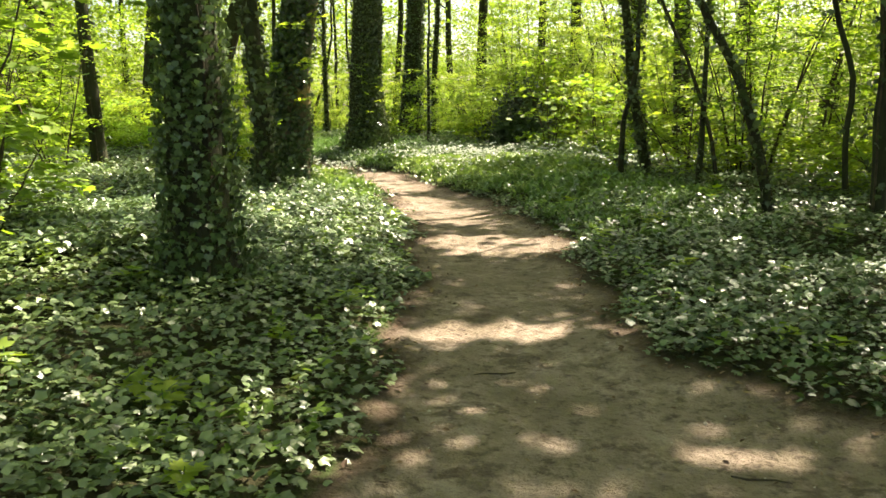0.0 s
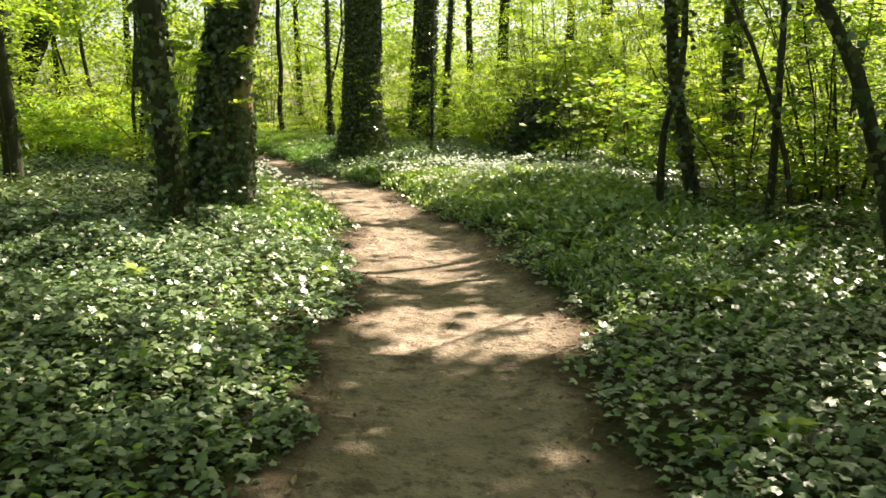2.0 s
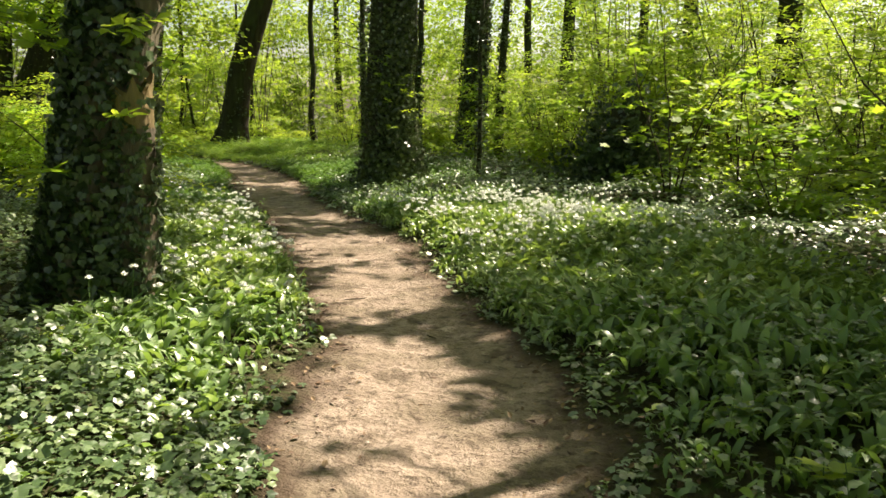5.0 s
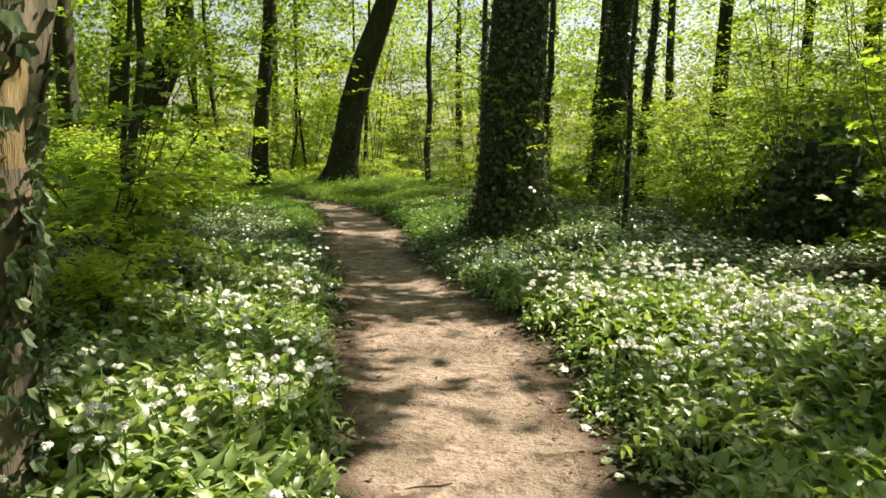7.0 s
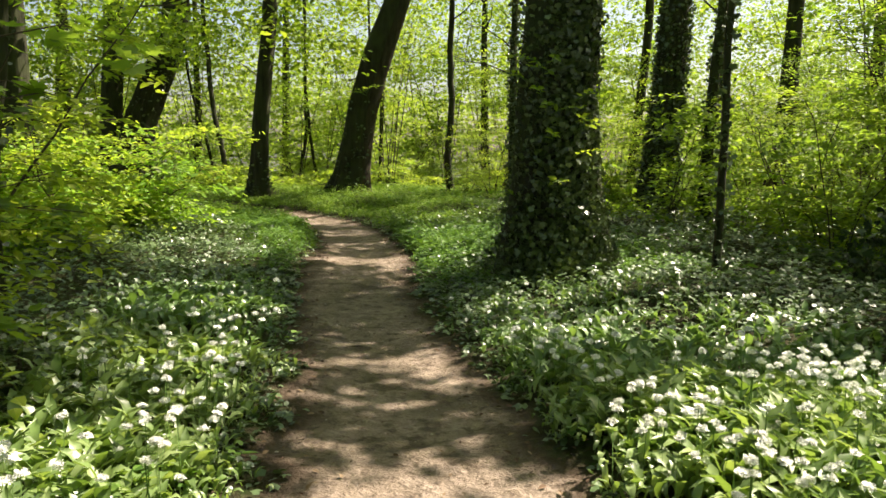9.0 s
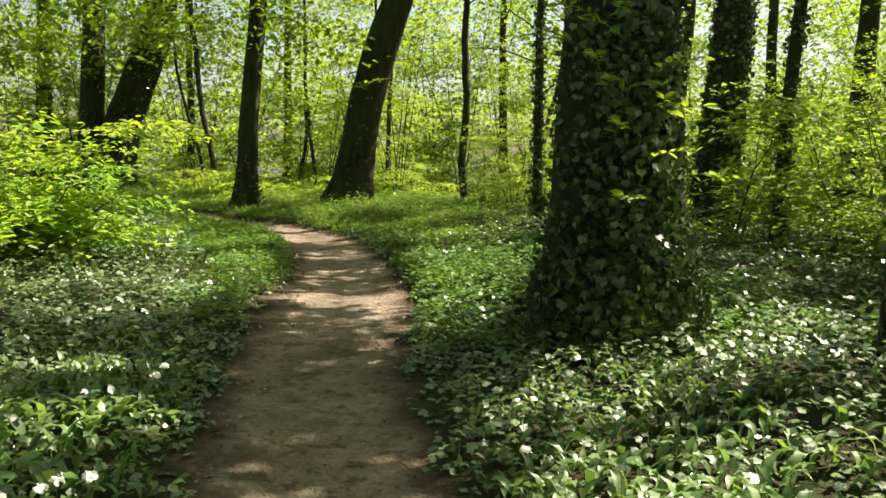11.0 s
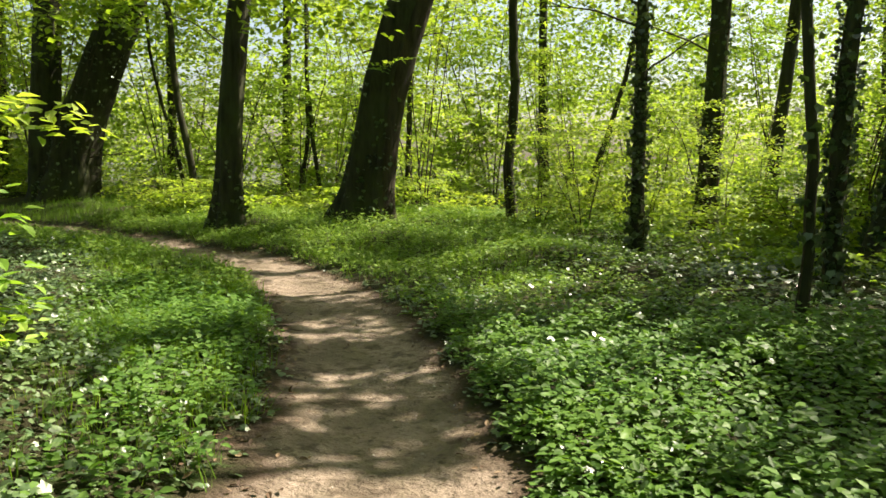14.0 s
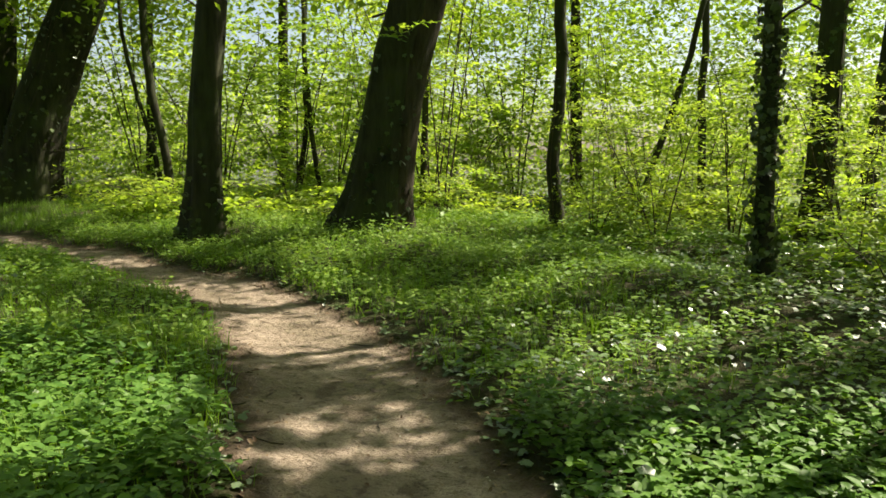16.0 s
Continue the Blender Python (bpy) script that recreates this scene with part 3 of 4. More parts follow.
    TREES.append((ob, x + line[-1, 0], y + line[-1, 1], z, top, r))
    return ob, line, rad


tree("tree", "large upright tree with trunk wrapped in dark ivy", -1.66, 5.5, 0.2, 13, [(2, 0.0, 0), (5, -0.05, 0.1)], 9500, flare=1.45, ivy_top=4.5, ivy_size=0.05, ivy_mat=IVY)
tree("tree", "slender dark trunk covered in ivy beside a larger tree", -2.36, 10.95, 0.12, 10, [(1.0, -0.05, 0), (2.4, -0.16, 0)], 1300, flare=1.4, ivy_top=4)
broken, bl, br = tree("tree", "thick pale-barked tree with ivy-covered foot and torn wood", -2.65, 12.95, 0.29, 13, [(1.5, 0.2, 0), (3.2, 0.5, 0.1)], 9000, PALE_BARK, 1.35, ivy_top=3.8, ivy_size=0.066, facing=248)
tree("tree", "massive dark ivy-clad tree standing close to the path", -2.1, 22.75, 0.415, 15, [(2, -0.02, 0), (5, 0.1, 0)], 15000, flare=1.6, ivy_top=4.4, ivy_size=0.062, side_on=-35)
tree("tree", "straight smooth dark trunk beside the bend of the path", -12.3, 34.3, 0.25, 14, [(2, 0.12, 0), (5, 0.4, 0)], 160, flare=1.5, ivy_top=1)
tree("tree", "massive leaning trunk with deep folds and mossy bark", -9.98, 35.2, 0.4, 14, [(1.0, 0.16, 0), (2.2, 0.3, 0.0), (4.0, 0.85, 0), (8, 2.2, 0.3)], 350, flare=1.5, ivy_top=2)
tree("tree", "slim straight trunk with scattered pale-glinting ivy", -4.55, 32.2, 0.09, 11, [(3, -0.04, 0)], 1600, flare=1.3, ivy_top=5, ivy_size=0.075)
tree("tree", "huge dark leaning trunk at the far bend of the path", -19.8, 38.4, 0.58, 15, [(1.5, 0.25, 0), (5.5, 2.0, 0)], 900, flare=1.4, ivy_top=5)
tree("tree", "straight far trunk with ivy above bright undergrowth", -3.7, 35.9, 0.2, 14, [(5, 0.15, 0)], 700, ivy_top=6)
tree("tree", "grey far trunk leaning slightly above the undergrowth", -2.4, 40.2, 0.17, 13, [(5, 0.4, 0)], 0)
tree("tree", "tall dark trunk behind the ivy-clad tree", -1.34, 32.15, 0.35, 14, [(5, 0.35, 0)], 5200, ivy_top=5.5, ivy_size=0.085)
tree("tree", "grey trunk rising behind the ivy-clad tree", -0.35, 29.8, 0.11, 12, [(2, 0.03, 0), (5, 0.2, 0)], 900, ivy_size=0.08)

BESIDE_START = [  # x, y, radius, top, bends, ivy leaves
    (3.25, 12.92, 0.075, 8, [(0.7, -0.1, 0), (1.48, -0.17, 0), (2.7, -0.38, 0), (5, -0.6, 0.2)], 620),
    (2.72, 12.3, 0.038, 8, [(0.8, -0.06, 0), (1.2, 0.02, 0), (1.75, 0.16, 0), (2.4, 0.12, 0), (5, 0.3, 0)], 220),
    (3.59, 11.35, 0.035, 7, [(1.0, 0.0, 0), (2.5, -0.04, 0), (4, 0.1, 0)], 160),
    (3.98, 11.79, 0.03, 7, [(0.5, -0.06, 0), (1.35, -0.32, 0), (1.92, -0.59, 0), (2.65, -0.94, 0), (4, -1.3, 0.3)], 90),
]
BESIDE_START_TOO = [  # x, y, radius, top, bends, ivy leaves
    (3.45, 8.5, 0.045, 7, [(0.5, -0.05, 0), (0.95, -0.2, 0), (1.4, -0.31, 0), (1.85, -0.57, 0), (2.3, -0.83, 0), (4, -1.4, 0.2)], 420),
    (4.2, 7.75, 0.066, 9, [(1, -0.06, 0), (2, -0.15, 0)], 200),
    (4.6, 9.2, 0.036, 6.5, [(0.9, -0.1, 0), (1.3, 0.05, 0), (2.2, -0.3, 0)], 40),
    (-7.4, 37.0, 0.11, 10, [(3, -0.05, 0)], 120),
]
BESIDE_BEND = [  # x, y, radius, top, bends, ivy leaves
    (-2.97, 27.3, 0.045, 8, [(1.0, 0.02, 0), (1.8, -0.02, 0), (2.9, -0.2, 0)], 140),
    (-2.5, 29.3, 0.09, 11, [(1.5, -0.03, 0), (3, 0.05, 0)], 1100),
    (-0.38, 21.9, 0.036, 9, [(1.5, 0.0, 0), (4, 0.0, 0)], 300),
    (-5.9, 18.6, 0.055, 7, [(1.2, 0.14, 0), (2.2, 0.3, 0)], 90),
    (-6.0, 18.9, 0.04, 6, [(1.2, -0.1, 0), (2.5, 0.0, 0)], 50),
    (-15.6, 38.1, 0.10, 10, [(1.5, -0.25, 0), (2.4, -0.5, 0), (5, -0.8, 0)], 0),
]
BY_LAKE = [  # x, y, radius, top, bends, ivy leaves
    (-20, 43, 0.15, 12, [(3, 0.1, 0)], 0),
    (-6.3, 39.5, 0.07, 9, [(0.8, 0.1, 0), (2, 0.5, 0), (4, 1.0, 0)], 0),
    (-5.2, 41, 0.09, 10, [(3, -0.1, 0)], 0),
    (-11.0, 40.5, 0.08, 10, [(3, 0.1, 0)], 0),
    (-13.4, 40.5, 0.06, 9, [(2, -0.3, 0), (4, -0.4, 0)], 0),
    (-14.6, 41.5, 0.07, 9, [(2, 0.2, 0), (4, 0.2, 0)], 0),
    (-12.6, 43, 0.07, 9, [(3, 0.2, 0)], 0),
    (-17.2, 40, 0.06, 9, [(2, -0.5, 0), (4, -1.2, 0)], 0),
]
for x, y, r, top, bends, ivy in BESIDE_START + BESIDE_START_TOO + BESIDE_BEND + BY_LAKE:
    tree("sapling", "slender dark young tree with a crooked thin stem" if abs(bends[-1][1]) > 0.25 else "slender dark young tree with a straight thin stem",
         x, y, r, top, bends, ivy, flare=1.3, ivy_top=3, ivy_size=0.07, wobble=0.4, group="young trees")

# more trees of the wood on both sides, partly hidden by leaves
RIGHT_WOOD = [(6.5, 28, 0.34), (8.6, 24, 0.3), (5.6, 19, 0.2), (9.5, 16, 0.3), (7.2, 12, 0.16), (10.5, 9, 0.25),
         (1.5, 36, 0.25), (6, 37, 0.3), (12, 20, 0.3), (13.5, 29, 0.3), (7, 3, 0.25), (4.5, -3, 0.3),
         (11, 2, 0.3), (0.5, 43, 0.2), (5, 44, 0.25)]
LEFT_WOOD = [(-8.6, 11.5, 0.2), (-6.4, 15.2, 0.13), (-10.5, 14, 0.3), (-9.5, 7, 0.25), (-13, 19, 0.3), (-10.8, 22.5, 0.2),
         (-12.5, 26, 0.25), (-16, 29, 0.3), (-15, 10, 0.3), (-20, 24, 0.3), (-22, 33, 0.3), (-6, 2, 0.25),
         (-5.5, -4, 0.3), (-12, 0, 0.3), (-8.5, 46, 0.16), (-18, 47, 0.2), (-25, 41, 0.3)]
for k, (x, y, r) in enumerate(RIGHT_WOOD + LEFT_WOOD):
    lean = 0.25 * math.sin(k * 2.3)
    tree("tree", "dark woodland tree half hidden among green leaves", x, y, r, 11 + (k % 4), [(2, lean * 0.5, 0), (5, lean, 0)], 260 if k % 3 else 0, group="trees of the wood")

# the broken second stem of the pale tree, torn off at chest height
rng = np.random.default_rng(8)
foot = np.array([0.37, -0.08, 0.0])
hs = np.linspace(-0.2, 1.3, 14)
p = foot + np.stack([0.05 * hs, 0.02 * np.sin(3 * hs), hs], -1)
put("broken_stem", mesh_from("broken_stem", *tube(p, 0.15 + 0.05 * np.exp(-np.clip(hs, 0, 2) * 4), 18, 0.05, 3, 4), PALE_BARK, True), broken, "pale bark, snapped off at chest height")
hs = np.linspace(1.15, 1.6, 12)
p = foot + np.stack([0.05 * hs, 0.02 * np.sin(3 * hs), hs], -1)
v, f = tube(p, 0.14 + 0.012 * np.linspace(0, 1, 12) ** 2, 24, 0.05, 0, 6)
v = v.reshape(12, 24, 3)
jag = 0.2 * rng.random(24) ** 2 + 0.1 * np.sin(np.linspace(0, 6.28, 24) * 1.0 + 0.6)
v[:, :, 2] += np.linspace(0, 1, 12)[:, None] ** 2 * jag
inner = v[::-1].copy()
inner[:, :, :2] = p[::-1, None, :2] + (inner[:, :, :2] - p[::-1, None, :2]) * 0.55
inner[:, :, 2] -= 0.05
f2 = f[:, ::-1] + 0
rim = np.array([(11 * 24 + j, 11 * 24 + (j + 1) % 24, 288 + (j + 1) % 24, 288 + j) for j in range(24)])
put("torn_wood", mesh_from("torn_wood", np.concatenate([v.reshape(-1, 3), inner.reshape(-1, 3)]), np.concatenate([f, f + 288, rim]), BARE_WOOD, True), broken, "ragged orange-brown torn bare wood")

m = 1100
a, h = rng.uniform(0, 6.28, m), rng.beta(1, 1.4, m) * 1.5
at = np.stack([foot[0] + 0.05 * h + np.cos(a) * 0.18, foot[1] + np.sin(a) * 0.18, h], -1)
t = turns(a + np.pi / 2 + rng.normal(0, 0.5, m), -np.pi / 2 + rng.normal(0.45, 0.5, m), rng.normal(0, 0.2, m))
put("ivy", mesh_from("ivy", *scatter(IVY_LEAF, at, t, rng.uniform(0.04, 0.08, m)), SHADED_IVY), broken, "glossy dark green climbing ivy leaves")


def branch(k, h, a, reach, rise, r0):
    """A thin bare side branch on one of the trees, at a height and bearing."""
    ob, x, y, z, top, r = TREES[k]
    g = np.random.default_rng(int(h * 100 + a))
    s = np.linspace(0, 1, 9)
    p = np.stack([np.cos(radians(a)) * reach * s, np.sin(radians(a)) * reach * s, h + rise * s + 0.12 * np.sin(3 * s)], -1) + np.cumsum(g.normal(0, 0.025, (9, 3)), 0)
    limb = put("branch", mesh_from("branch", *tube(p, np.linspace(r0, 0.003, 9), 6), TWIG, True), ob)
    for q in (3, 5, 6):
        b = radians(a + g.choice([-50, 45]))
        w = p[q] + np.stack([np.cos(b) * s[::2] * reach * 0.35, np.sin(b) * s[::2] * reach * 0.35, s[::2] * 0.15], -1)
        put("twig", mesh_from("twig", *tube(w, np.linspace(r0 * 0.4, 0.002, 5), 5), TWIG, True), limb)


for k, h, a, reach, rise, r0 in [(6, 3.0, 175, 1.5, 0.35, 0.02), (6, 2.5, 15, 1.2, 0.5, 0.016), (6, 3.6, 200, 1.3, 0.5, 0.018), (5, 3.2, 20, 1.8, 0.4, 0.02), (7, 0.9, 355, 2.2, 0.15, 0.03),
                                 (8, 3.2, 190, 1.6, 0.6, 0.02), (4, 3.4, 160, 1.6, 0.8, 0.018), (0, 2.6, 150, 1.1, 0.4, 0.014), (3, 3.3, 20, 1.6, 0.5, 0.02)]:
    branch(k, h, a, reach, rise, r0)


def sprig(parent, at, a, length, n, size, seed):
    """A short leafy shoot that stands out from a trunk."""
    r = np.random.default_rng(seed)
    s = np.linspace(0, 1, 7)
    at = np.array(at)
    p = at + np.stack([np.cos(a) * length * s, np.sin(a) * length * s, length * (0.5 * s - 0.35 * s * s)], -1)
    q = np.linspace(0.2, 1.02, n)
    pos = np.stack([np.interp(q, s, p[:, w]) for w in range(3)], -1)
    t = turns(a - np.pi / 2 + np.where(np.arange(n) % 2, 0.9, -0.9) + r.normal(0, 0.3, n), r.normal(0.1, 0.35, n), r.normal(0, 0.4, n))
    ob = put("sprig", mesh_from("sprig", *scatter(LEAF, pos, t, r.uniform(0.7, 1.2, n) * size), SPRING), parent, "pale fresh green leafy shoot")
    put("sprig_stalk", mesh_from("sprig_stalk", *tube(p, np.linspace(0.006, 0.002, 7), 5), STALK, True), ob)


rng = np.random.default_rng(19)
big = TREES[3][0]
for k in range(11):
    a = radians(rng.uniform(215, 345))
    h = rng.uniform(0.7, 2.4)
    sprig(big, (math.cos(a) * 0.46, math.sin(a) * 0.46, h), a + rng.normal(0, 0.5), rng.uniform(0.3, 0.55), 9, 0.09, k)
for k, (bearing, h) in enumerate([(272, 1.0), (298, 1.3), (306, 1.6), (300, 1.9), (318, 1.15)]):
    a = radians(bearing)
    sprig(big, (math.cos(a) * 0.47, math.sin(a) * 0.47, h), a + 0.4, 0.42, 10, 0.1, 80 + k)
for k in range(15):
    a = radians(rng.uniform(225, 320))
    h = rng.uniform(0.9, 2.6)
    sprig(broken, (math.cos(a) * 0.34 + 0.1 * h, math.sin(a) * 0.34, h), a + rng.normal(0, 0.5), rng.uniform(0.3, 0.6), 11, 0.12, 30 + k)
sprig(broken, (0.5, -0.1, 1.84), -1.2, 0.35, 10, 0.12, 50)
lean = TREES[5][0]
for k in range(5):
    sprig(lean, (0.75 + 0.02 * k, -0.4, 2.75 + 0.05 * k), radians(200 + 40 * k), 0.4, 8, 0.11, 60 + k)
# the leaning trunk is two stems grown together
s = curve([(1.0, 0.1, 0), (2.2, 0.26, 0), (4.0, 0.8, 0), (8, 2.1, 0.3)], 12, 26)
s[:, 0] += 0.3
s[:, 1] += 0.06
put("trunk", mesh_from("trunk", *tube(s, 0.29 * (1 - 0.04 * s[:, 2]) * (1 + 0.35 * np.exp(-np.clip(s[:, 2], 0, 9) * 3)), 22, 0.04, 4, 77), BROWN_BARK, True), lean, "brown weathered second stem")

# the huge far trunk forks at its foot: a second stem stands upright
s = curve([(1.5, -0.12, 0), (5.5, 0.15, 0)], 12, 26)
s[:, 0] -= 0.5
s[:, 1] -= 0.1
put("trunk", mesh_from("trunk", *tube(s, 0.42 * (1 - 0.04 * s[:, 2]) * (1 + 0.3 * np.exp(-np.clip(s[:, 2], 0, 9) * 3)), 22, 0.04, 4, 78), BARK, True), TREES[7][0], "dark upright second stem")

# ---------- crowns ----------
# leaf clumps, mostly unseen above the path, thinned to shape its sun and shade
rng = np.random.default_rng(11)
cell = 0.85
cx, cy = np.meshgrid(np.arange(-24, 24, cell), np.arange(-8, 60, cell))
cx, cy = (q.ravel() + rng.uniform(-0.4, 0.4, q.size) for q in (cx, cy))
low = np.where((cy > 37) | (cx < -9) | (cx > 9), 3.6, 7.5)          # branches hang lower away from the path
cz = low + (13.0 - low) * rng.random(cx.size)
tall = np.array([(a, b, c) for _, a, b, c, top, r in TREES if top >= 10])
tall_obs = [q for q in TREES if q[4] >= 10]
owner = np.argmin(np.hypot(cx[:, None] - tall[:, 0], cy[:, None] - tall[:, 1]), axis=1)
reach = TO_SUN.xy / TO_SUN.z
for k, (ob, tx, ty, tz, top, r) in enumerate(tall_obs):
    mine = owner == k
    if not mine.any():
        continue
    c = np.stack([cx[mine], cy[mine], cz[mine]], -1)
    m = 135
    at = np.repeat(c, m, 0) + rng.normal(0, 1, (len(c) * m, 3)) * (0.42, 0.42, 0.3)
    keep = rng.random(len(at)) < closed(at[:, 0] - reach[0] * at[:, 2], at[:, 1] - reach[1] * at[:, 2])
    at = at[keep]
    n = len(at)
    t = turns(rng.uniform(0, 6.28, n), rng.normal(0, 0.5, n), rng.normal(0, 0.5, n))
    me = mesh_from("crown", *scatter(DIAMOND, at - np.array(ob.location), t, rng.uniform(0.2, 0.34, n) * np.where((at[:, 1] > 33) | (at[:, 2] < 7), 0.7, 1.0)), CANOPY)
    put("crown", me, ob, "airy crown of fresh green leaves")


# ---------- shrubs ----------
def shrub_meshes(seed, tall_, spread, stems, sprays, per, leaf, shape, mat=SPRING):
    """One bush's stems and foliage: flat sprays of leaves along drooping twigs."""
    r = np.random.default_rng(seed)
    wood, pos, tur, siz = [[] for _ in range(stems)], [], [], []
    lines = []
    for k in range(stems):
        a, lean = r.uniform(0, 6.28), r.uniform(0.25, 0.8) * spread
        s = np.linspace(0, 1, 9)
        h = tall_ * r.uniform(0.7, 1.0)
        p = np.stack([np.cos(a) * (0.1 + lean * s ** 1.4), np.sin(a) * (0.1 + lean * s ** 1.4), h * s - 0.1], -1) + np.cumsum(r.normal(0, 0.07, (9, 3)), 0) * s[:, None]
        lines.append(p)
        wood[k].append(tube(p, np.linspace(0.016, 0.004, 9) * (0.6 + tall_ * 0.12), 4))
    for k in range(sprays):
        line = lines[k % stems]
        i = r.uniform(0.03, 1.0) * 8
        foot = np.array([np.interp(i, np.arange(9), line[:, q]) for q in range(3)])
        a, reach_ = r.uniform(0, 6.28), r.uniform(0.35, 1.0) * spread * 0.7
        s = np.linspace(0, 1, 6)
        p = foot + np.stack([np.cos(a) * reach_ * s, np.sin(a) * reach_ * s, reach_ * (0.35 * s - 0.4 * s * s)], -1) + r.normal(0, 0.03, (6, 3)) * s[:, None]
        if k % 2 == 0:
            wood[k % stems].append(tube(p[::2], np.array([0.007, 0.005, 0.002]), 3))
        q = r.uniform(0.15, 1.05, per)
        at = np.stack([np.interp(q, s, p[:, w]) for w in range(3)], -1) + r.normal(0, 1, (per, 3)) * (0.085, 0.085, 0.028)
        pos.append(at)
        tur.append(turns(a - np.pi / 2 + r.choice([-1, 1], per) * r.uniform(0.3, 1.3, per), r.normal(-0.15, 0.28, per), r.normal(0, 0.28, per)))
        siz.append(r.uniform(0.65, 1.25, per) * leaf)
    fol = scatter(shape, np.concatenate(pos), np.concatenate(tur), np.concatenate(siz))
    return [mesh_from("stem", *joined(*w), TWIG, True) for w in wood], mesh_from("foliage", *fol, mat)


NEAR = [shrub_meshes(200 + k, h, s, 4, 62, 46, 0.085, DIAMOND) for k, (h, s) in enumerate([(3.0, 2.0), (3.8, 2.2), (1.6, 1.6), (4.6, 2.3)])]
FAR = [shrub_meshes(300 + k, h, s, 4, 66, 46, 0.11, DIAMOND) for k, (h, s) in enumerate([(4.5, 2.8), (6.2, 3.2), (3.0, 2.6), (7.8, 3.4)])]
CLOSE = [shrub_meshes(400 + k, h, s, 3, 60, 34, 0.1, LEAF) for k, (h, s) in enumerate([(1.6, 1.5), (2.2, 1.7), (1.2, 1.3), (2.8, 1.7)])]
BRIGHT = [shrub_meshes(600 + k, h, s, 3, 48, 32, 0.1, LEAF, SUNLIT) for k, (h, s) in enumerate([(0.9, 1.3), (1.3, 1.5), (1.6, 1.6), (1.1, 1.3)])]
MAPLES = [shrub_meshes(700 + k, h, s, 4, 40, 13, 0.12, MAPLE) for k, (h, s) in enumerate([(2.9, 1.5), (2.3, 1.3), (3.3, 1.6), (1.9, 1.2)])]
LOW = [shrub_meshes(500 + k, h, s, 3, 36, 30, 0.1, DIAMOND) for k, (h, s) in enumerate([(0.8, 1.3), (1.1, 1.5), (1.4, 1.6), (0.6, 1.2)])]


def shrub(models, k, x, y, turn, scale, label):
    z = float(height(np.array([x]), np.array([y]))[0])
    ob = thing("shrub", label, "shrub", "woodland undergrowth", (x, y, z))
    ob.rotation_euler[2], ob.scale = turn, (scale, scale, scale)
    for me_ in models[k % 4][0]:
        put("stem", me_, ob)
    put("foliage", models[k % 4][1], ob, "fresh bright green spring leaves")
    return ob


rng = np.random.default_rng(77)


def thicket(n, x0, x1, y0, y1, gap, models, rule, label):
    made = 0
    for _ in range(n * 6):
        x, y = rng.uniform(x0, x1), rng.uniform(y0, y1)
        off = float(beside(np.array([x]), np.array([y]))[0][0])
        if off > gap and rule(x, y):
            shrub(models, int(rng.integers(0, 4)), x, y, rng.uniform(0, 6.28), rng.uniform(0.8, 1.2), label)
            made += 1
            if made == n:
                return


thicket(22, 3.6, 8, 8, 23, 3.2, NEAR, lambda x, y: x > 5.8 or not 14 < y < 21.5, "leafy woodland shrub with bright spring leaves")
thicket(17, 7, 16, 6, 34, 5.5, FAR, lambda x, y: True, "leafy woodland shrub with bright spring leaves")
thicket(20, 0.5, 7, 20, 34, 2.6, NEAR, lambda x, y: x > 0.6, "leafy woodland shrub with bright spring leaves")
thicket(26, -17, 9, 38.5, 48, 3, FAR, lambda x, y: True, "tall bright green bush among thin stems")
thicket(16, -26, -14, 36.5, 47, 2, FAR, lambda x, y: y > 38, "tall bright green bush among thin stems")
thicket(10, -6, 3, 33.5, 38.5, 3, NEAR, lambda x, y: x > -3.4 or y > 36.5, "slight green bush with loose airy leaves")
thicket(8, -13, -8.2, 19, 28, 3.2, CLOSE, lambda x, y: True, "sunlit yellow-green bush beside the path")
thicket(26, -16, -5.0, 3, 19, 3.6, NEAR, lambda x, y: True, "light green leafy young bush in the wood")
thicket(14, -20, -9, 20, 37, 4.0, FAR, lambda x, y: y < 32 or x < -15, "tall leafy young tree among woodland trunks")
thicket(10, 2.2, 8, 24, 37, 4.0, FAR, lambda x, y: True, "tall leafy young tree among woodland trunks")
thicket(16, -26, -13, 6, 34, 6, FAR, lambda x, y: True, "leafy woodland shrub with bright spring leaves")

thicket(26, -17, 6, 36.8, 43, 2.5, LOW, lambda x, y: True, "low bright green bush behind the large trunks")
thicket(16, -24, -12, 34.5, 42, 1.5, LOW, lambda x, y: math.hypot(x + 19.8, y - 38.4) > 2.2, "low bright green bush behind the large trunks")
thicket(16, -3.5, 6, 27, 37, 3.2, LOW, lambda x, y: True, "low bright green bush among slim trunks")
thicket(14, 2.8, 9, 8, 24, 3.0, LOW, lambda x, y: True, "low bright green bush among slim trunks")
thicket(18, -11, -7.4, 20, 24.6, 2.4, BRIGHT, lambda x, y: True, "sunlit yellow-green bush beside the path")
for k, (x, y, s) in enumerate([(-4.9, 6.6, 0.9), (-3.9, 15.6, 0.8), (-4.9, 17.2, 0.9), (-7.6, 21.6, 1.0), (-8.6, 23.4, 1.0), (1.3, 26.3, 1.1), (2.2, 25.2, 1.2), (0.4, 28.2, 1.3), (-1.0, 29.5, 1.2)]):
    shrub(CLOSE, k + 1, x, y, k * 1.1, s, "fresh yellow-green leafy sapling beside the path")

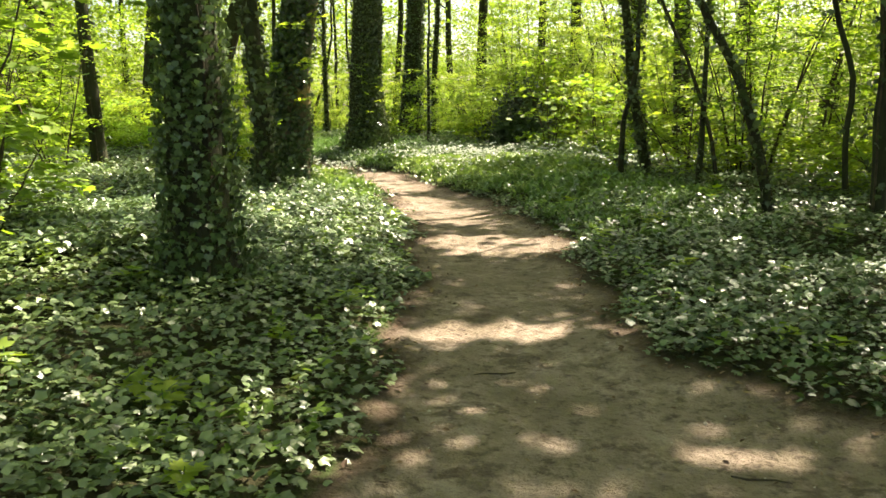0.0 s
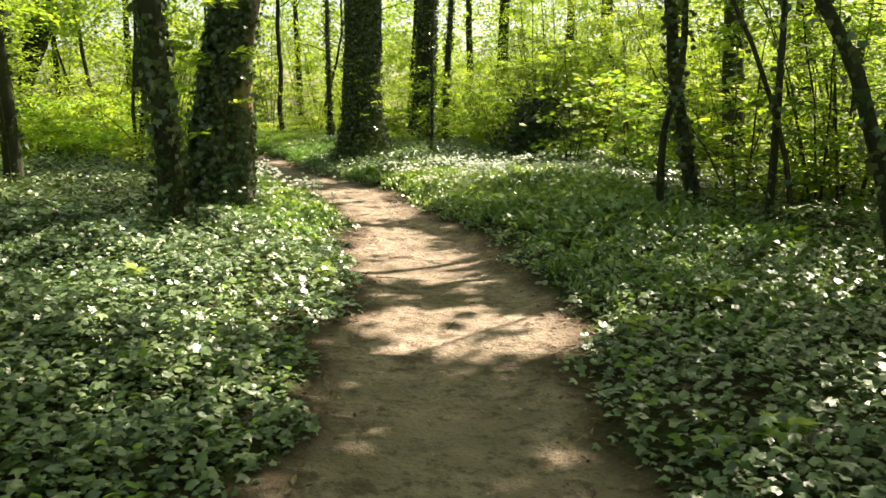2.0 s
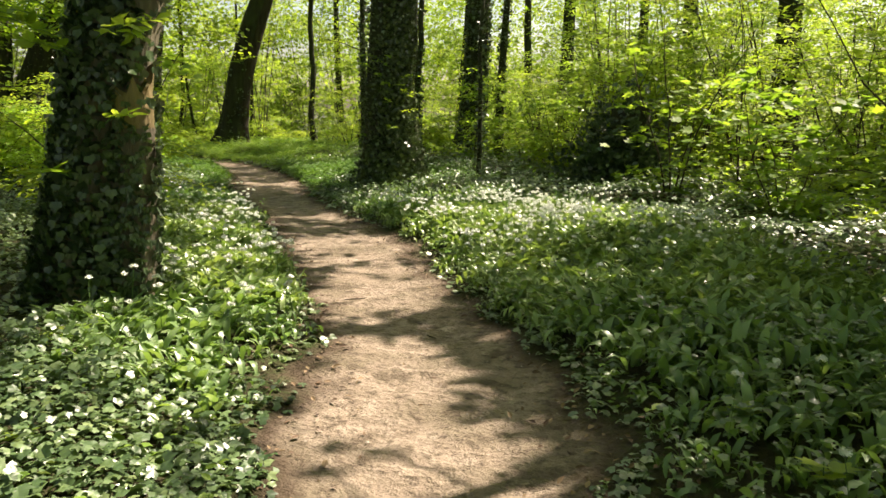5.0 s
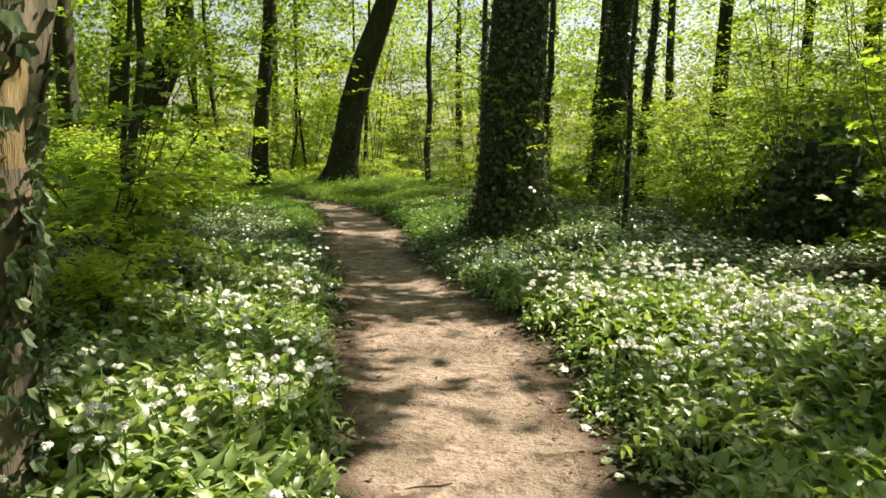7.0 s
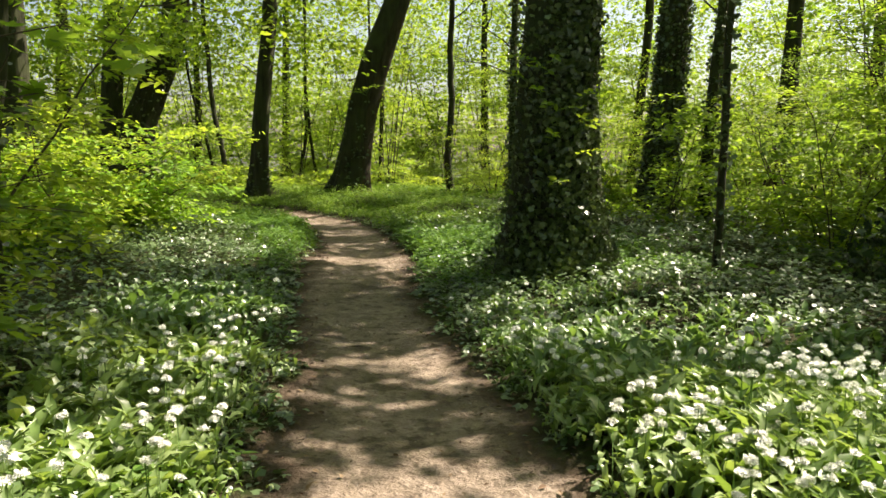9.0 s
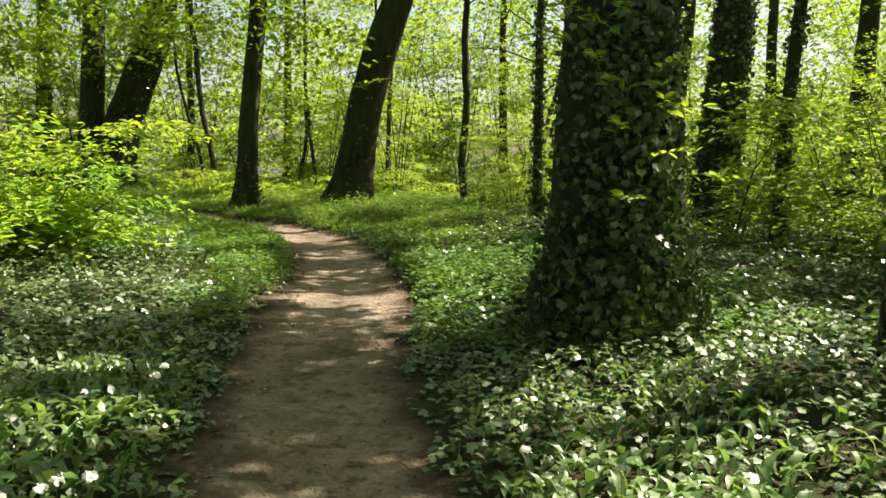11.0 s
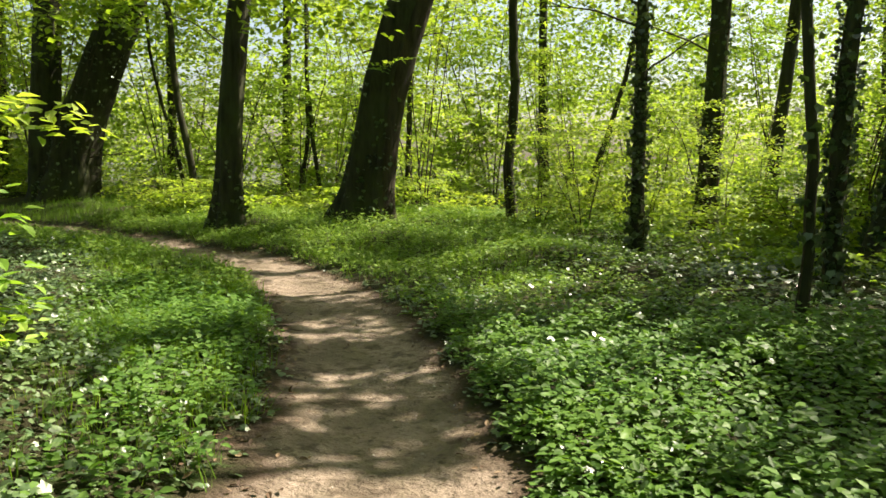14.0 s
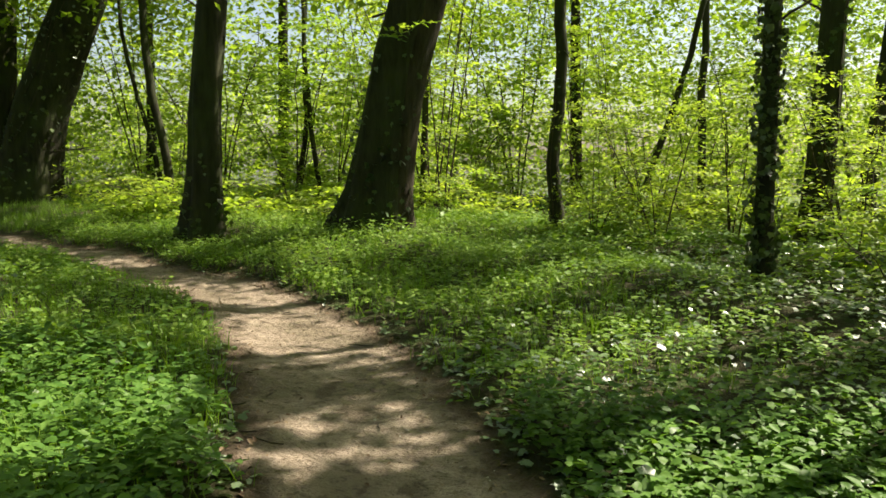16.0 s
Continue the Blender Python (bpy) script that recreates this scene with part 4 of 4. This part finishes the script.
for k, (x, y, s) in enumerate([(2.5, 19.2, 1.0), (-4.7, 16.6, 1.0), (-3.4, 5.4, 0.85), (3.6, 17.6, 1.05), (4.6, 15.4, 1.0), (-4.2, 7.4, 1.0)]):
    shrub(MAPLES, k, x, y, k * 1.7, s, "young maple with tiers of broad lobed leaves")
for k, (x, y, s) in enumerate([(-5.7, 35.0, 0.75), (-3.5, 34.2, 0.85), (-2.5, 33.4, 0.85), (-1.6, 34.6, 1.0), (-6.7, 36.3, 0.7), (-4.7, 36.6, 0.9), (-0.6, 33.0, 0.9)]):
    shrub(NEAR, k, x, y, k * 2.1, s, "bright green bush between slim trunks")

# ---------- the woods beyond ----------
rng = np.random.default_rng(5)


def belt(name, n, r0, r1, a0, a1, h0, h1, leaf, label, drop=0.0, vary=0.0):
    a = np.radians(rng.uniform(a0, a1, n))
    r = rng.uniform(r0, r1, n)
    h = h0 + (h1 - h0) * rng.beta(1.0, 1.3, n)
    h = h * (1 - vary * np.clip(0.5 + 0.5 * np.sin(a * 29 + 1) * np.sin(a * 13) + 0.3 * np.sin(a * 71), 0, 1))
    at = np.stack([-4 + r * np.cos(a), 18 + r * np.sin(a), h - drop], -1)
    per = 46                                # leaves hang in flat sprays with gaps between
    at = np.repeat(at[:n // per + 1], per, 0)[:n] + rng.normal(0, 1, (n, 3)) * (leaf * 2.6, leaf * 2.6, leaf * 0.9)
    t = turns(rng.uniform(0, 6.28, n), rng.normal(0, 0.6, n), rng.normal(0, 0.6, n))
    return tagged(put(name, mesh_from(name, *scatter(DIAMOND, at, t, rng.uniform(0.7, 1.3, n) * leaf), SPRING)), label, "woods", kind="stuff")


belt("far_woods", 64000, 30, 42, -25, 62, 0.2, 13, 0.19, "dense spring-green woods deeper in")
belt("far_woods", 105000, 27, 38, 60, 132, 0.0, 13, 0.17, "bright spring-green trees along the lake shore", 1.0)
belt("far_woods", 44000, 26, 40, 130, 215, 0.2, 13, 0.2, "dense spring-green woods deeper in")
# unseen belt behind the walker, added to hold back low sky light
belt("far_woods", 16000, 28, 42, 215, 335, 0.2, 13, 0.45, "dense spring-green woods deeper in")
belt("far_shore_woods", 34000, 120, 150, 46, 140, 0.0, 22, 0.9, "hazy green treeline on the far lake shore", 1.2, 0.5)

# ---------- an old stump smothered in ivy ----------
rng = np.random.default_rng(31)
sx, sy = 2.2, 22.6
sz = float(height(np.array([sx]), np.array([sy]))[0])
stump = thing("tree_stump", "dark broken stump smothered in a mound of ivy", "stump", at=(sx, sy, sz))
hs = np.linspace(-0.2, 1.35, 12)
put("core", mesh_from("core", *tube(np.stack([0.12 * np.sin(hs), 0.1 * hs, hs], -1), 0.42 - 0.12 * np.clip(hs, 0, 3) * 0.5, 18, 0.06, 4, 9), BARK, True), stump)
m = 5200
u = rng.normal(size=(m, 3))
u /= np.linalg.norm(u, axis=1, keepdims=True)
u[:, 2] = abs(u[:, 2])
k = 0.72 + 0.3 * np.sin(5 * np.arctan2(u[:, 1], u[:, 0])) * np.sin(4 * u[:, 2] + 1)
at = u * (1.2, 1.05, 1.75) * (k * rng.uniform(0.55, 1.2, m))[:, None]
t = turns(np.arctan2(u[:, 1], u[:, 0]) + np.pi / 2 + rng.normal(0, 0.6, m), -1.1 + rng.normal(0, 0.5, m), rng.normal(0, 0.3, m))
put("ivy", mesh_from("ivy", *scatter(IVY_LEAF, at, t, rng.uniform(0.06, 0.11, m)), SHADED_IVY, True), stump, "overhanging dark green ivy leaves")

# ---------- litter on the path ----------
def litter_chance(x, y, off, side):
    return np.where(off > -0.35, 0.9 * step(0.3, 0.02, off), 0.16)


x, y, z, off, r = sprinkle(60000, -16, 3.2, 0.5, 34.5, litter_chance, 140)
n = len(x)
t = turns(r.uniform(0, 6.28, n), r.normal(0.1, 0.3, n), r.normal(0, 0.3, n))
tagged(put("leaf_litter", mesh_from("leaf_litter", *scatter(LEAF, np.stack([x, y, z + 0.012], -1), t, np.where(off > -0.3, r.uniform(0.02, 0.06, n), r.uniform(0.012, 0.034, n))), DEAD)),
       "scattered brown dead leaves along the path's edges", "leaf litter", kind="stuff")

PEB = (np.array([(1, 0, 0), (0.2, 0.8, 0), (-0.9, 0.3, 0), (-0.5, -0.8, 0), (0.6, -0.7, 0), (0, 0, 0.7)]), np.array([(0, 1, 5), (1, 2, 5), (2, 3, 5), (3, 4, 5), (4, 0, 5)]))
x, y, z, off, r = sprinkle(26000, -14, 3.0, 0.5, 33, lambda x, y, o, s: step(0.05, -0.1, o) * 0.6, 141)
n = len(x)
t = turns(r.uniform(0, 6.28, n), 0 * x, 0 * x)
tagged(put("pebbles", mesh_from("pebbles", *scatter(PEB, np.stack([x, y, z - 0.002], -1), t, 0.003 + 0.018 * r.beta(1.2, 4.5, n)), PEBBLE)),
       "small pale pebbles and crumbs pressed into the earth path", "pebbles", kind="stuff")

x, y, z, off, r = sprinkle(150, -10, 2.2, 2.5, 31, lambda x, y, o, s: step(0.2, -0.1, o) * 0.9, 142)
for i in range(len(x)):
    a, ln = r.uniform(0, 6.28), r.uniform(0.06, 0.26)
    s = np.linspace(-0.5, 0.5, 5)
    p = np.stack([np.cos(a) * ln * s, np.sin(a) * ln * s + 0.02 * np.sin(s * 5), 0.006 + 0 * s], -1)
    ob = put("twig", mesh_from("twig", *tube(p, np.array([0.004, 0.005, 0.005, 0.004, 0.002]), 5), TWIG, True))
    ob.location = (x[i], y[i], z[i] + 0.002)
    tagged(ob, "thin dry brown twig lying on the path", "twig", "twigs on the path")


# ---------- seedlings among the ivy ----------
def seedling(leaves, size):
    ob = thing("seedling", "small bright green tree seedling standing in the ivy", "seedling", "seedlings")
    put("stalk", mesh_from("stalk", *tube(np.array([(0, 0, -0.02), (0.004, 0, 0.07), (0, 0.004, 0.14)]), [0.003, 0.0025, 0.002], 5), STALK, True), ob)
    me = mesh_from("leaf", MAPLE[0] * size, MAPLE[1], SPRING)
    for k in range(leaves):
        a = k * 2.4
        leaf = put("leaf", me, ob)
        leaf.matrix_basis = pose(0.012 * math.cos(a + 1.57), 0.012 * math.sin(a + 1.57), 0.13 - 0.012 * k, 12 - 10 * (k % 3), 8 * (k % 2) - 4, math.degrees(a))
    return ob


first = seedling(5, 0.11)
x, y, z, off, r = sprinkle(420, -6, 5, 2.2, 13, lambda x, y, o, s: 0.32 * step(0.05, 0.3, o) * step(4.0, 1.5, o), 150)
first.matrix_basis = pose(-1.2, 3.3, float(height(np.array([-1.2]), np.array([3.3]))[0]) + 0.02)
for i in range(len(x)):
    m = pose(x[i], y[i], z[i] + 0.0, r.normal(0, 6), r.normal(0, 6), r.uniform(0, 360))
    first.scale = [r.uniform(0.7, 1.25)] * 3
    copy_thing(first, m)
first.scale = (1, 1, 1)


# ---------- a fallen branch at the crooked young tree's foot ----------
rng = np.random.default_rng(66)
bz = float(height(np.array([3.75]), np.array([8.4]))[0])
fallen = thing("fallen_branch", "dark dead branch lying among the ivy", "branch", at=(3.75, 8.4, bz))
s = np.linspace(-0.7, 0.7, 10)
p = np.stack([s, 0.25 * s + 0.04 * np.sin(4 * s), 0.1 + 0.03 * np.sin(3 * s)], -1)
put("stem", mesh_from("stem", *tube(p, np.linspace(0.035, 0.014, 10), 8, 0.06), BARK, True), fallen)
for k, i in enumerate((4, 6, 8)):
    q = np.linspace(0, 1, 5)
    w = p[i] + np.stack([0.3 * q, (0.28 if k % 2 else -0.26) * q, 0.08 * q], -1)
    put("twig", mesh_from("twig", *tube(w, np.linspace(0.012, 0.003, 5), 6), TWIG, True), fallen)
